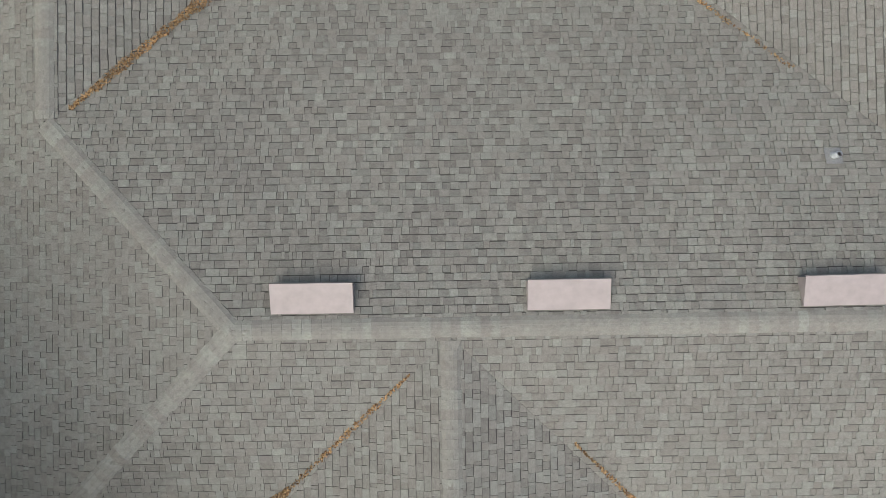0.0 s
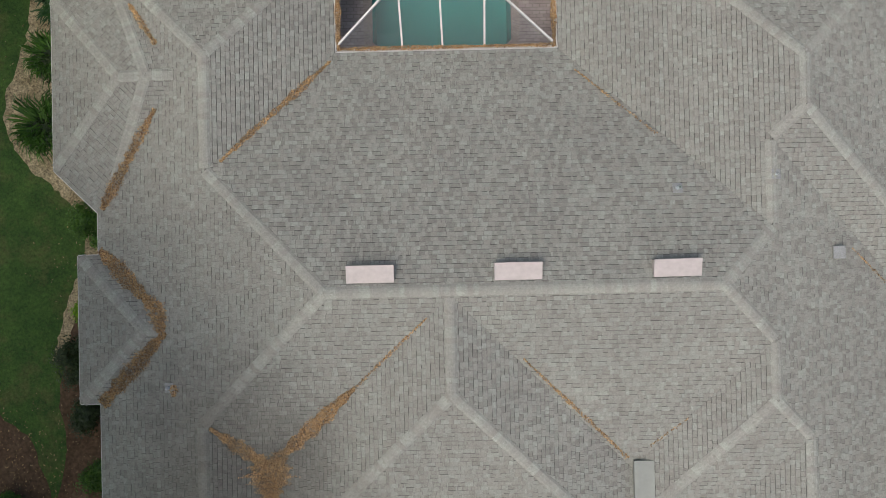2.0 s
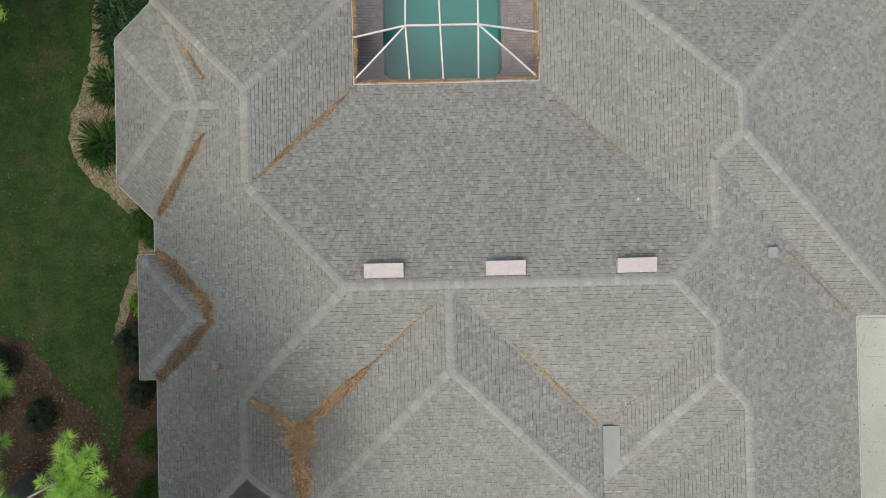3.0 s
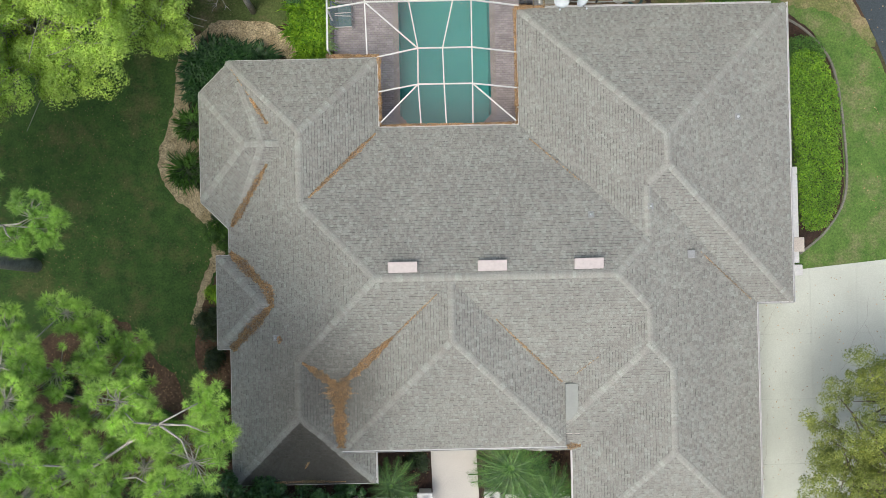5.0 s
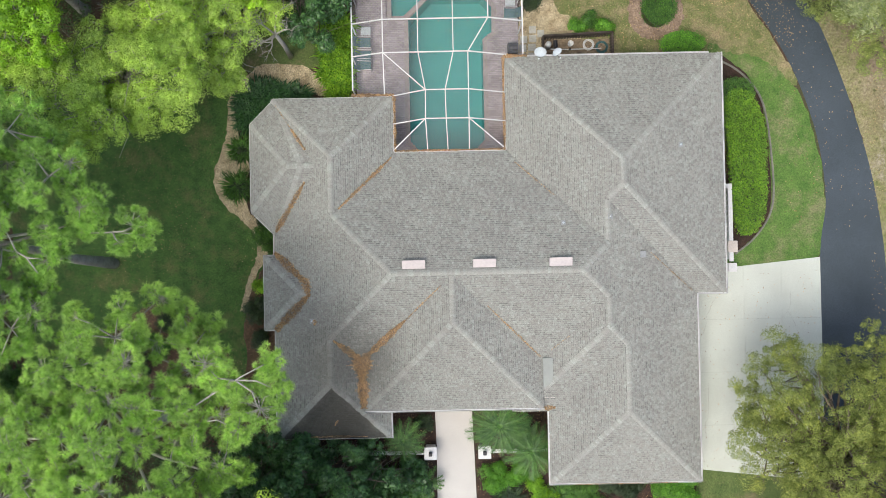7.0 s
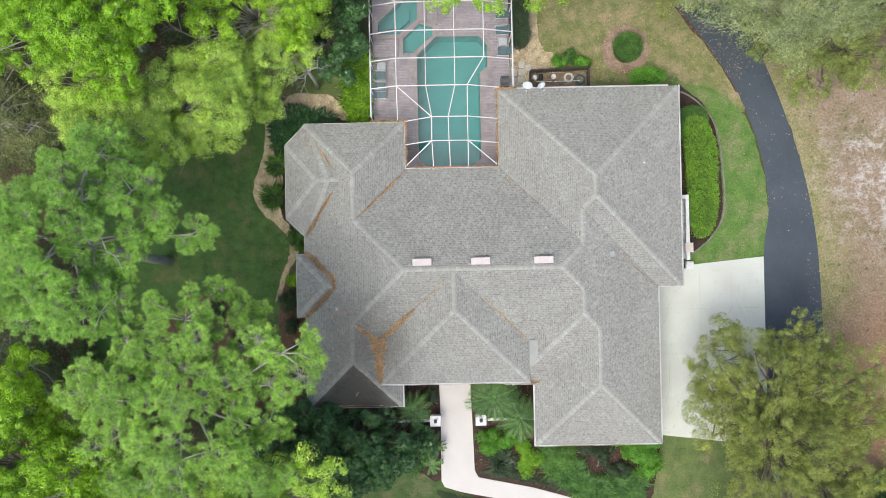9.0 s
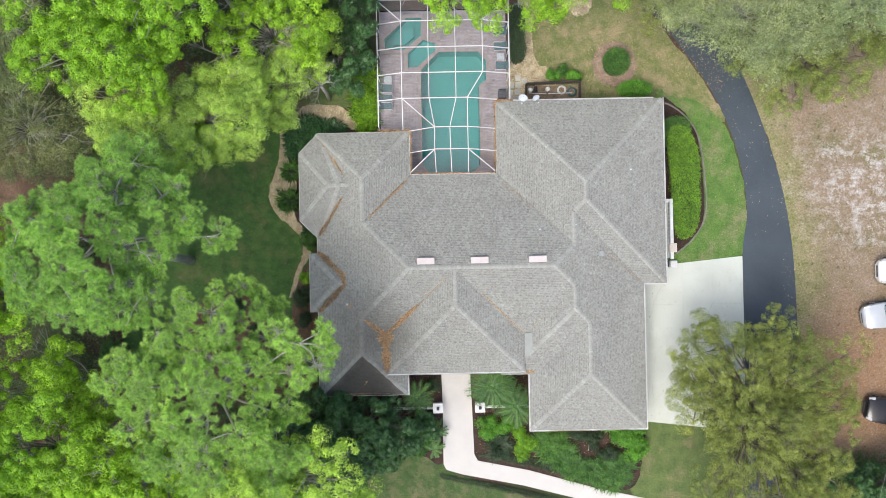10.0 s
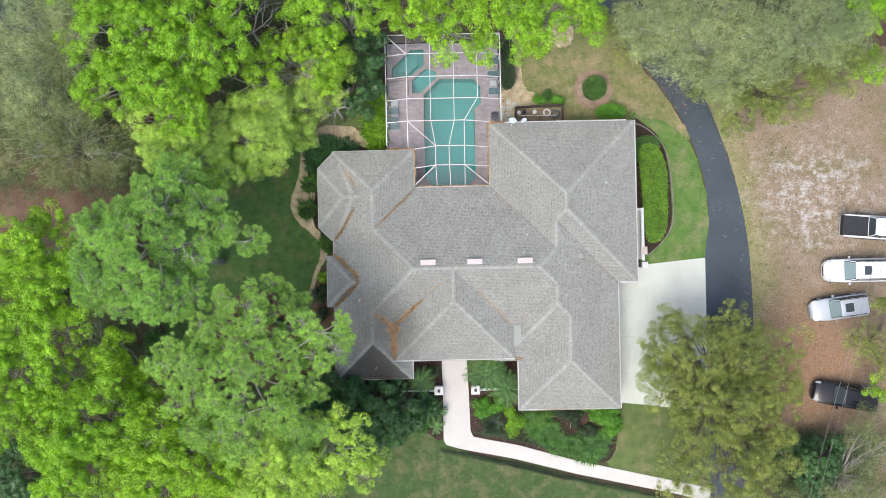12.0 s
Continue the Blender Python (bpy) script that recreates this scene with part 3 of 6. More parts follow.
sheet("pond_edge", [(-44, 17), (-33, 19.8), (-29, 22.5), (-31, 30), (-46, 30)], 0.02, ASPHALT, "dark asphalt street behind trees", "road", 0.1, seed=11)

# drive, walk, beds
left = curve_through([(21.15, -40), (21.15, -24), (21.15, -8), (21.15, -0.46), (21.55, 3), (21.0, 7), (19.4, 11.2), (16.7, 15.3), (13.6, 19.0), (9.0, 24), (2, 32)], False, 10)
right = curve_through([(25.0, -40), (25.0, -24), (24.98, -8), (25.0, -4.4), (24.7, 1), (23.75, 6.1), (21.7, 12.2), (19.6, 16), (16.5, 20.5), (12, 26), (5, 34)], False, 10)
tagged(part("road", Geo().prism(left + right[::-1], -0.05, 0.022), ASPHALT), "dark blue-grey asphalt driveway lane", "driveway", kind="structure")
CRACK = mat("dark joint", (0.3, 0.28, 0.24), 0.95)
drive = thing("concrete_drive", "pale concrete parking apron beside the garage", "driveway", kind="structure")
edges_y = [-0.98, -3.9, -6.9, -9.9, -12.6]
edges_x = [13.32, 16.75, 18.9, 21.13]
for i in range(3):
    for j in range(4):
        ya, yb = edges_y[j], edges_y[j + 1]
        x0, x1 = edges_x[i] + 0.004, edges_x[i + 1] - 0.004
        if j == 0:
            q = [(x0, -0.98 + (x0 - 15.7) * 0.095), (x1, -0.98 + (x1 - 15.7) * 0.095), (x1, yb + 0.003), (x0, yb + 0.003)]
        else:
            drop = lambda x: yb + 0.003 + (0 if j < 3 else 0.3 - (x - 13.3) * 0.12)
            q = [(x0, ya - 0.003), (x1, ya - 0.003), (x1, drop(x1)), (x0, drop(x0))]
        part("slab", Geo().prism(q[::-1], -0.04, 0.045 + 0.002 * ((i + j) % 2)), CONCRETE, drive)
crack_rng = random.Random(12)
cracks = Geo()
for sx, sy, ang, length in ((19.44, -2.3, -1.75, 1.3), (19.2, -3.5, -2.1, 2.6), (19.2, -3.5, -1.2, 2.2), (15.17, -2.5, -1.57, 3.5), (14.6, -7.5, -1.2, 3)):
    x, y = sx, sy
    for i in range(int(length / 0.25)):
        ang += crack_rng.uniform(-0.35, 0.35)
        nx, ny = x + 0.25 * math.cos(ang), y + 0.25 * math.sin(ang)
        cracks.bar((x, y, 0.0495), (nx, ny, 0.0495), 0.009, 0.002)
        x, y = nx, ny
part("crack", cracks, CRACK, drive)

walk_in = [(1.13, -8.3), (1.13, -9.07), (1.2, -11.0), (1.3, -14.5), (1.55, -14.98), (5.27, -15.75), (10, -17.1), (18.3, -19.0), (21.1, -19.6)]
walk_out = [(21.1, -20.75), (18.6, -20.1), (10, -18.2), (4.85, -16.84), (0.4, -15.95), (-0.72, -15.6), (-0.95, -15.2), (-0.92, -11.0), (-0.98, -9.0), (-0.98, -8.3)]
tagged(part("front_walk", Geo().prism(walk_in + walk_out, -0.04, 0.05), PATH), "pale pinkish concrete front walk", "walkway", kind="structure")
sheet("bed_entry_west", [(-3.2, -8.3), (-1.0, -8.3), (-0.98, -11), (-0.98, -15), (-2.4, -14.6), (-5, -13.6), (-9, -12.5), (-9.3, -9.7), (-3.4, -9.7)], 0.03, MULCH, "dark mulch planting bed", "flower bed", 0.04, seed=13)
sheet("bed_entry_east", [(1.16, -8.3), (5.1, -8.3), (5.2, -12.2), (13.2, -12.2), (13.6, -14), (12.6, -17.2), (8, -16.5), (1.6, -14.95), (1.3, -12)], 0.03, MULCH, "dark mulch planting bed", "flower bed", 0.04, seed=14)
sheet("bed_east", [(14.9, 10.4), (16.8, 10.4), (18.0, 8.4), (18.4, 5), (18.3, 2.2), (17.2, 0.6), (15.9, -0.3), (14.9, -0.3)], 0.03, MULCH, "dark mulch bed round the hedge", "flower bed", 0.03, seed=15)
sheet("bed_bay", [(-9.4, 0.9), (-10.6, 1.3), (-11.5, 2.6), (-11.9, 5), (-11.9, 7.4), (-11.9, 9.3), (-8.2, 9.6), (-8.6, 8.4), (-10.4, 7.0), (-10.4, 2.8)], 0.029, MULCH, "dark mulch bed round the bay", "flower bed", 0.06, seed=20)
PINE_BED = [(-17.5, -2.6), (-15.2, -2.6), (-13.8, -4.2), (-12.4, -6.0), (-12.2, -9.8), (-16, -10.6), (-19.4, -8.0), (-19.4, -4.4)]
sheet("pine_litter_bed", PINE_BED, 0.021, STRAW, "reddish leaf and needle litter under the pine", "flower bed", 0.08, seed=21)
sheet("straw_bed_west", [(-9.4, 0.8), (-10.4, -0.2), (-11.6, -2.5), (-11.7, -5.6), (-11.9, -9.6), (-9.4, -9.8)], 0.025, STRAW, "reddish pine straw bed along the wall", "flower bed", 0.12, seed=16)
g_in = [(-5.4, 9.1), (-7.0, 9.3), (-8.6, 9.6), (-11.0, 9.6), (-11.9, 9.2), (-12.0, 8.1), (-11.9, 7.4), (-11.8, 6.6), (-11.3, 5.3), (-11.5, 4.2), (-11.4, 3.0), (-10.8, 2.2), (-10.4, 1.2), (-10.35, 0.3), (-10.7, -0.3), (-11.0, -0.9), (-11.35, -1.8), (-11.6, -2.9)]
g_out = [(-12.0, -2.9), (-11.8, -2.2), (-11.5, -1.1), (-11.1, -0.15), (-10.9, 0.7), (-11.2, 1.6), (-11.7, 2.25), (-12.55, 2.9), (-13.2, 3.9), (-13.3, 5.0), (-12.85, 6.35), (-12.5, 7.5), (-12.4, 9.1), (-12.15, 9.8), (-11.1, 10.8), (-10.2, 11.2), (-8.2, 11.1), (-7.2, 10.6), (-5.4, 10.5)]
tagged(part("gravel_path", Geo().prism(curve_through(g_in, False, 6, 0.06) + curve_through(g_out, False, 6, 0.06), -0.03, 0.034), GRAVEL), "winding tan pea gravel path", "path", kind="structure")
sheet("gravel_yard", [(4.2, 11.0), (5.5, 10.95), (7.4, 11.0), (7.8, 12.7), (7.2, 13.6), (6.5, 13.9), (6.1, 16), (6.5, 19), (5.4, 19.4), (4.9, 17), (4.3, 14)], 0.03, GRAVEL, "tan gravel beside the pool screen", "gravel", 0.05, seed=17)
sheet("mulch_ring", [(12.1 + 1.6 * math.cos(a), 13.75 + 1.65 * math.sin(a)) for a in np.arange(0, 6.28, 0.7)], 0.028, BARK_MULCH, "ring of bark mulch round a shrub", "flower bed", 0.08, seed=18)
sheet("mulch_ring", [(9.6 + 1.0 * math.cos(a), 18.6 + 1.3 * math.sin(a)) for a in np.arange(0, 6.28, 0.7)], 0.028, GRAVEL, "ring of pale mulch under a tree", "flower bed", 0.08, seed=19)

# ---- trees ----
BARK = mottled("grey brown bark", (0.12, 0.095, 0.075), (0.24, 0.2, 0.165), 3, 18, 0.95, 0.8, 0.03)
PALE_BARK = mottled("pale grey bark", (0.3, 0.285, 0.255), (0.47, 0.45, 0.41), 3, 18, 0.95, 0.6, 0.03)
LEAVES = {
    "lime": leaf_mat("fresh lime oak leaves", (0.2, 0.4, 0.017), (0.43, 0.7, 0.047), 0.5, 0.35),
    "yellow": leaf_mat("young yellow-green leaves", (0.35, 0.54, 0.085), (0.58, 0.79, 0.21), 0.55, 0.4),
    "lemon": leaf_mat("lemon green leaves", (0.37, 0.57, 0.07), (0.6, 0.82, 0.17), 0.55, 0.4),
    "olive": leaf_mat("olive oak leaves", (0.15, 0.21, 0.04), (0.4, 0.46, 0.13), 0.6, 0.3),
    "grey": leaf_mat("grey-green sparse leaves", (0.18, 0.25, 0.085), (0.5, 0.58, 0.32), 0.65, 0.3),
    "bare": leaf_mat("dull twigs and leaves", (0.1, 0.14, 0.04), (0.34, 0.38, 0.17), 0.7, 0.2),
    "dark": leaf_mat("glossy dark evergreen leaves", (0.024, 0.078, 0.024), (0.11, 0.23, 0.075), 0.28, 0.12),
    "pine": leaf_mat("long pine needles", (0.235, 0.43, 0.07), (0.49, 0.74, 0.2), 0.5, 0.4),
    "under": leaf_mat("dull undergrowth leaves", (0.025, 0.06, 0.015), (0.1, 0.17, 0.045), 0.6, 0.15),
}
LOOKS = {  # label, leaf size, its breadth, sprays per square metre, leaves in a spray, spread of a spray, round clumps
    "lime": ("tall oak with fresh lime-green spring leaves", 0.12, 0.85, 4.4, 150, 0.25, True),
    "yellow": ("oak with thin yellow-green young leaves", 0.085, 0.75, 10.0, 150, 0.24, True),
    "lemon": ("tree with lemon-green young leaves", 0.115, 0.75, 4.2, 130, 0.24, True),
    "olive": ("spreading oak with olive-green leaves over the drive", 0.085, 0.6, 9.0, 115, 0.2, True),
    "grey": ("sparse tree with grey-green leaves and pale twigs", 0.2, 0.2, 9, 60, 0.28, False),
    "bare": ("half-bare tree with dull olive leaves", 0.125, 0.45, 7, 55, 0.25, False),
    "dark": ("evergreen magnolia with glossy dark leaves", 0.16, 0.55, 12, 105, 0.2, True),
}


def leaf_corners(gen, p, n, size, narrow):
    """Three-cornered leaves at the places p, facing along n."""
    n = n / np.linalg.norm(n, axis=1)[:, None]
    a = np.cross(n, gen.normal(size=p.shape))
    a /= np.linalg.norm(a, axis=1)[:, None]
    b = np.cross(n, a)
    s = size * gen.uniform(0.55, 1.25, (len(p), 1))
    return np.stack([p - a * s * 0.55, p + b * s * narrow * 0.5 + a * s * 0.35, p - b * s * narrow * 0.5 + a * s * 0.35], 1).reshape(-1, 3)


def shell_points(gen, centres, radii, count, low=-0.3):
    """Places on the upper shells of a set of lobes, and the ways out of them."""
    k = gen.integers(0, len(centres), count)
    d = gen.normal(size=(count, 3))
    d[:, 2] = np.abs(d[:, 2]) + low
    d /= np.linalg.norm(d, axis=1)[:, None]
    return centres[k] + d * radii[k] * gen.uniform(0.6, 1.06, (count, 1)), d


def foliage(gen, centres, radii, clusters, per, sigma, size, narrow, puff=False):
    """Leaves in sprays of uneven size over the lobes of a crown; each leaf faces out of its spray. puff: dense round clumps, leafy on the outside."""
    c, d = shell_points(gen, centres, radii, clusters)
    grow = gen.uniform(0.55, 1.45, (clusters, 1))
    k = gen.integers(0, clusters, clusters * per)
    if puff:
        o = gen.normal(size=(len(k), 3)) + d[k] * 0.5 + np.array([0, 0, 0.5])
        o /= np.linalg.norm(o, axis=1)[:, None]
        n = o + gen.normal(size=(len(k), 3)) * 0.3
        o *= gen.uniform(0.72, 1.12, (len(k), 1)) * np.array([1.55, 1.55, 1.1])
    else:
        o = np.clip(gen.normal(size=(len(k), 3)), -1.7, 1.7) * np.array([1, 1, 0.65])
        n = d[k] * 0.3 + o * 0.55 + gen.normal(size=(len(k), 3)) * 0.32 + np.array([0, 0, 0.55])
    return leaf_corners(gen, c[k] + o * sigma * grow[k], n, size, narrow)


def limb_lines(rnd, foot, fork, centres, girth):
    """Trunk and bending limbs that reach into every lobe of a crown."""
    g = Geo()
    foot, fork = Vector(foot), Vector(fork)
    g.tube([foot, foot.lerp(fork, 0.1), foot.lerp(fork, 0.55) + Vector((rnd.uniform(-0.2, 0.2), rnd.uniform(-0.2, 0.2), 0)), fork], [girth * 1.5, girth, girth * 0.85, girth * 0.7], 9)
    for c in centres:
        c = Vector(c)
        mid = fork.lerp(c, 0.5) + Vector((rnd.uniform(-0.5, 0.5), rnd.uniform(-0.5, 0.5), rnd.uniform(-0.1, 0.5)))
        g.tube([fork, fork.lerp(mid, 0.5) + Vector((0, 0, 0.1)), mid, mid.lerp(c, 0.6) + Vector((rnd.uniform(-0.3, 0.3), rnd.uniform(-0.3, 0.3), 0)), c], [girth * 0.45, girth * 0.34, girth * 0.24, girth * 0.14, 0.015], 5)
        for _ in range(3):
            s = mid.lerp(c, rnd.uniform(0.1, 0.8))
            e = s + Vector((rnd.gauss(0, 0.8), rnd.gauss(0, 0.8), rnd.uniform(0, 0.8)))
            g.tube([s, s.lerp(e, 0.5) + Vector((rnd.uniform(-0.1, 0.1), rnd.uniform(-0.1, 0.1), 0.05)), e], [girth * 0.12, girth * 0.08, 0.01], 4)
    return g


def lobes(gen, x, y, z, r, spread, count, tall):
    """Centres and radii of the lumps of a crown with an uneven outline."""
    c, q = [], []
    phase = gen.uniform(0, 6.28, 3)
    tries = 0
    while len(c) < count and tries < 4000:
        tries += 1
        a, t = gen.uniform(0, 2 * math.pi), math.sqrt(gen.uniform(0, 1))
        edge = 1 + 0.16 * math.sin(2 * a + phase[0]) + 0.13 * math.sin(3 * a + phase[1]) + 0.09 * math.sin(5 * a + phase[2])
        px, py = r * t * edge * math.cos(a) * 0.78, r * t * edge * math.sin(a) * 0.78
        if any((px - ox) ** 2 + (py - oy) ** 2 < (spread * r) ** 2 for ox, oy, _ in c):
            continue
        c.append((px, py, tall * (1 - t * t) * gen.uniform(0.6, 1.1) - tall * 0.5 + gen.uniform(-1.2, 0.9)))
        s = r * spread * gen.uniform(0.75, 1.25)
        q.append((s, s, s * 0.72))
    return np.array(c) + np.array([x, y, z]), np.array(q)


def tree(kind, blobs, seed):
    """A tree whose crown is made of a few uneven masses of foliage (x, y, z, radius) on one trunk."""
    label, size, narrow, sprays, per, sigma, puff = LOOKS[kind]
    gen, rnd = np.random.default_rng(seed), random.Random(seed)
    name = {"dark": "magnolia_tree", "bare": "bare_tree"}.get(kind, "oak_tree")
    top = thing(name, label, "tree")
    whole = sum(r * r for _, _, _, r in blobs)
    x, y, z = (sum(b[i] * b[3] ** 2 for b in blobs) / whole for i in range(3))
    spread = math.sqrt(whole)
    centres, leaves = [], []
    for bx, by, bz, r in blobs:
        r *= 1.17 if kind == "lime" else 1.2
        c, q = lobes(gen, bx, by, bz, r, 0.25 if r > 2.2 else 0.3, int(18 * min(1.3, max(0.5, r / 3.5))), r * 0.65)
        centres.append(c)
        leaves.append(foliage(gen, c, q * (0.95 if puff else 1.08), int(sprays * 3.14 * r * r), per, sigma, size, narrow, puff))
    c = np.concatenate(centres)
    fork = (x + rnd.uniform(-0.4, 0.4), y + rnd.uniform(-0.4, 0.4), max(0.6, z * 0.45))
    part("trunk", limb_lines(rnd, (x, y, -0.1), fork, c + np.array([0, 0, 0.3]), 0.04 * spread + 0.03), BARK if kind in ("dark", "olive") else PALE_BARK, top, smooth=True)
    new("crown", fast_mesh("crown", np.concatenate(leaves), 3, LEAVES[kind])).parent = top


def dead_tree(x, y, z, r, seed):
    """A leafless tree: pale limbs that fork again and again into thin twigs."""
    rnd = random.Random(seed)
    top = thing("dead_tree", "leafless tree with pale grey forking branches", "tree", "leafless trees in the woods")
    g = Geo()
    g.tube([(x, y, -0.1), (x + 0.1, y, z * 0.3), (x, y + 0.1, z * 0.55)], [0.16, 0.12, 0.1], 8)

    def grow(p, way, length, girth, depth):
        mid = p + way * length * 0.5 + Vector((rnd.uniform(-1, 1), rnd.uniform(-1, 1), rnd.uniform(-0.5, 1))) * length * 0.08
        tip = p + way * length
        g.tube([p, mid, tip], [girth, girth * 0.8, girth * 0.55], 5 if depth > 1 else 3)
        if depth:
            for _ in range(3 if depth > 1 else 4):
                turn = (way + Vector((rnd.gauss(0, 0.55), rnd.gauss(0, 0.55), rnd.gauss(0.05, 0.35)))).normalized()
                grow(mid.lerp(tip, rnd.uniform(0.2, 1.0)), turn, length * rnd.uniform(0.5, 0.75), girth * 0.55, depth - 1)

    for i in range(5):
        a = i * 1.257 + rnd.uniform(-0.4, 0.4)
        grow(Vector((x, y + 0.1, z * 0.54)), Vector((math.cos(a), math.sin(a), rnd.uniform(0.5, 1.1))).normalized(), r * 0.75, 0.06, 3)
    part("trunk", g, PALE_BARK, top, smooth=True)


def pine(x, y, z, r, seed, lean, stretch=1.0, arms=()):
    """A tall pine: bare trunk, long pale limbs, and bunches of round needle tufts at their ends."""
    gen, rnd = np.random.default_rng(seed), random.Random(seed)
    top = thing("pine_tree", "tall longleaf pine with tufted green needles", "tree", "pines beside the house")
    c, _ = lobes(gen, x, y, z - 1.0, r, 0.1, 94, 4.0)
    c[:, 0] = x + (c[:, 0] - x) * stretch
    c = np.concatenate([c, np.array(arms)])
    reach = r * gen.uniform(0.07, 0.125, (len(c), 1)) * np.array([1, 1, 0.55])
    # a few main limbs leave the trunk at different heights; the other branches fork off them
    wood = Geo()
    foot, crest = Vector((x - lean[0], y - lean[1], -0.1)), Vector((x, y, z - 0.8))
    wood.tube([foot, foot.lerp(crest, 0.3) + Vector((0.15, -0.1, 0)), foot.lerp(crest, 0.65) + Vector((-0.1, 0.15, 0)), crest], [0.34, 0.26, 0.2, 0.07], 9)
    mains = [int(np.argmax(np.hypot(c[:, 0] - x, c[:, 1] - y)))]
    while len(mains) < 11:
        gap = np.min(np.stack([np.hypot(c[:, 0] - c[j, 0], c[:, 1] - c[j, 1]) for j in mains]), 0) * (0.4 + np.hypot(c[:, 0] - x, c[:, 1] - y))
        mains.append(int(np.argmax(gap)))
    along = []
    for j in mains:
        start = foot.lerp(crest, rnd.uniform(0.74, 0.97))
        tip = Vector(c[j]) + Vector((0, 0, rnd.uniform(0.1, 0.6)))
        bend = start.lerp(tip, 0.5) + Vector((rnd.uniform(-0.7, 0.7), rnd.uniform(-0.7, 0.7), rnd.uniform(0.2, 0.9)))
        line = [start * (1 - t) ** 2 + bend * 2 * t * (1 - t) + tip * t * t + Vector((rnd.uniform(-0.08, 0.08), rnd.uniform(-0.08, 0.08), 0)) for t in np.linspace(0, 1, 7)]
        wood.tube(line, [0.085, 0.075, 0.066, 0.056, 0.045, 0.034, 0.018], 6)
        along += line[1:-1]
    for j in range(len(c)):
        if j not in mains:
            tip = Vector(c[j]) + Vector((0, 0, rnd.uniform(0.0, 0.35)))
            start = min(along, key=lambda q: (q - tip).length)
            bend = start.lerp(tip, 0.5) + Vector((rnd.uniform(-0.25, 0.25), rnd.uniform(-0.25, 0.25), rnd.uniform(0, 0.3)))
            wood.tube([start, start.lerp(bend, 0.6), bend, tip], [0.045, 0.036, 0.03, 0.014], 5)
    per = 30
    d = gen.normal(size=(len(c) * per, 3))
    d[:, 2] = np.abs(d[:, 2]) * 1.2 - 0.2
    d /= np.linalg.norm(d, axis=1)[:, None]
    k = np.repeat(np.arange(len(c)), per)
    tuft = c[k] + d * reach[k] * gen.uniform(0.6, 1.25, (len(d), 1))
    for i, p in enumerate(tuft):
        wood.tube([tuple(c[k[i]]), tuple((c[k[i]] + p) / 2 + gen.normal(size=3) * 0.08), tuple(p)], [0.02, 0.015, 0.009], 3, False)
    part("trunk", wood, PALE_BARK, top, smooth=True)
    n, needles = len(tuft), 120
    w = gen.normal(size=(n, needles, 3)) * np.array([1, 1, 0.7]) + d[:, None, :] * 0.5 + np.array([0, 0, 0.35])
    w /= np.linalg.norm(w, axis=2)[:, :, None]
    length = gen.uniform(0.2, 0.34, (n, needles, 1)) * gen.uniform(0.75, 1.2, (n, 1, 1))
    s = np.cross(w, gen.normal(size=(n, needles, 3)) * 0.5 + np.array([0, 0, 1.0]))
    s /= np.linalg.norm(s, axis=2)[:, :, None]
    p = tuft[:, None, :]
    v = np.stack([p + w * 0.05 - s * 0.009, p + w * 0.05 + s * 0.009, p + w * length - np.array([0, 0, 0.04])], 2).reshape(-1, 3)
    new("crown", fast_mesh("crown", v, 3, LEAVES["pine"])).parent = top


WEST_TREES = [
    ("lime", [(-29.9, 1.1, 12, 2.6), (-27.9, -1.4, 12.5, 3.0), (-29.4, -4.4, 11.5, 2.9), (-31.6, -2.8, 11, 2.4)]),
    ("lime", [(-30.2, -7.8, 11.5, 2.6), (-31.7, -10.9, 10.5, 2.6), (-29.3, -9.7, 9.5, 1.7)]),
    ("lime", [(-25.2, -7.6, 9.5, 2.3), (-23.3, -9.4, 9.5, 2.2)]),
    ("lime", [(-25.4, -10.8, 12.5, 3.1), (-26.8, -14.4, 11.5, 3.0), (-29.0, -13.0, 10.5, 1.8)]),
    ("lime", [(-21.9, -12.5, 12.5, 2.9), (-18.9, -13.6, 12, 3.3), (-22.4, -15.8, 11, 3.0), (-17.2, -15.4, 10.5, 2.0)]),
    ("lemon", [(-11.7, -13.8, 12.5, 3.1), (-8.2, -13.4, 13, 2.9), (-10.1, -16.6, 12, 2.9), (-14.4, -15.5, 11, 2.2)]),
    ("dark", [(-33.8, -16.7, 5, 2.6)]),
]
SOUTH_TREES = [
    ("dark", [(-8.8, -12.1, 3.4, 2.5), (-5.5, -11.8, 3.4, 2.3), (-6.7, -13.9, 3.4, 2.3), (-3.5, -12.5, 3.0, 1.6), (-10.8, -11.3, 3.2, 2.0)]),
]
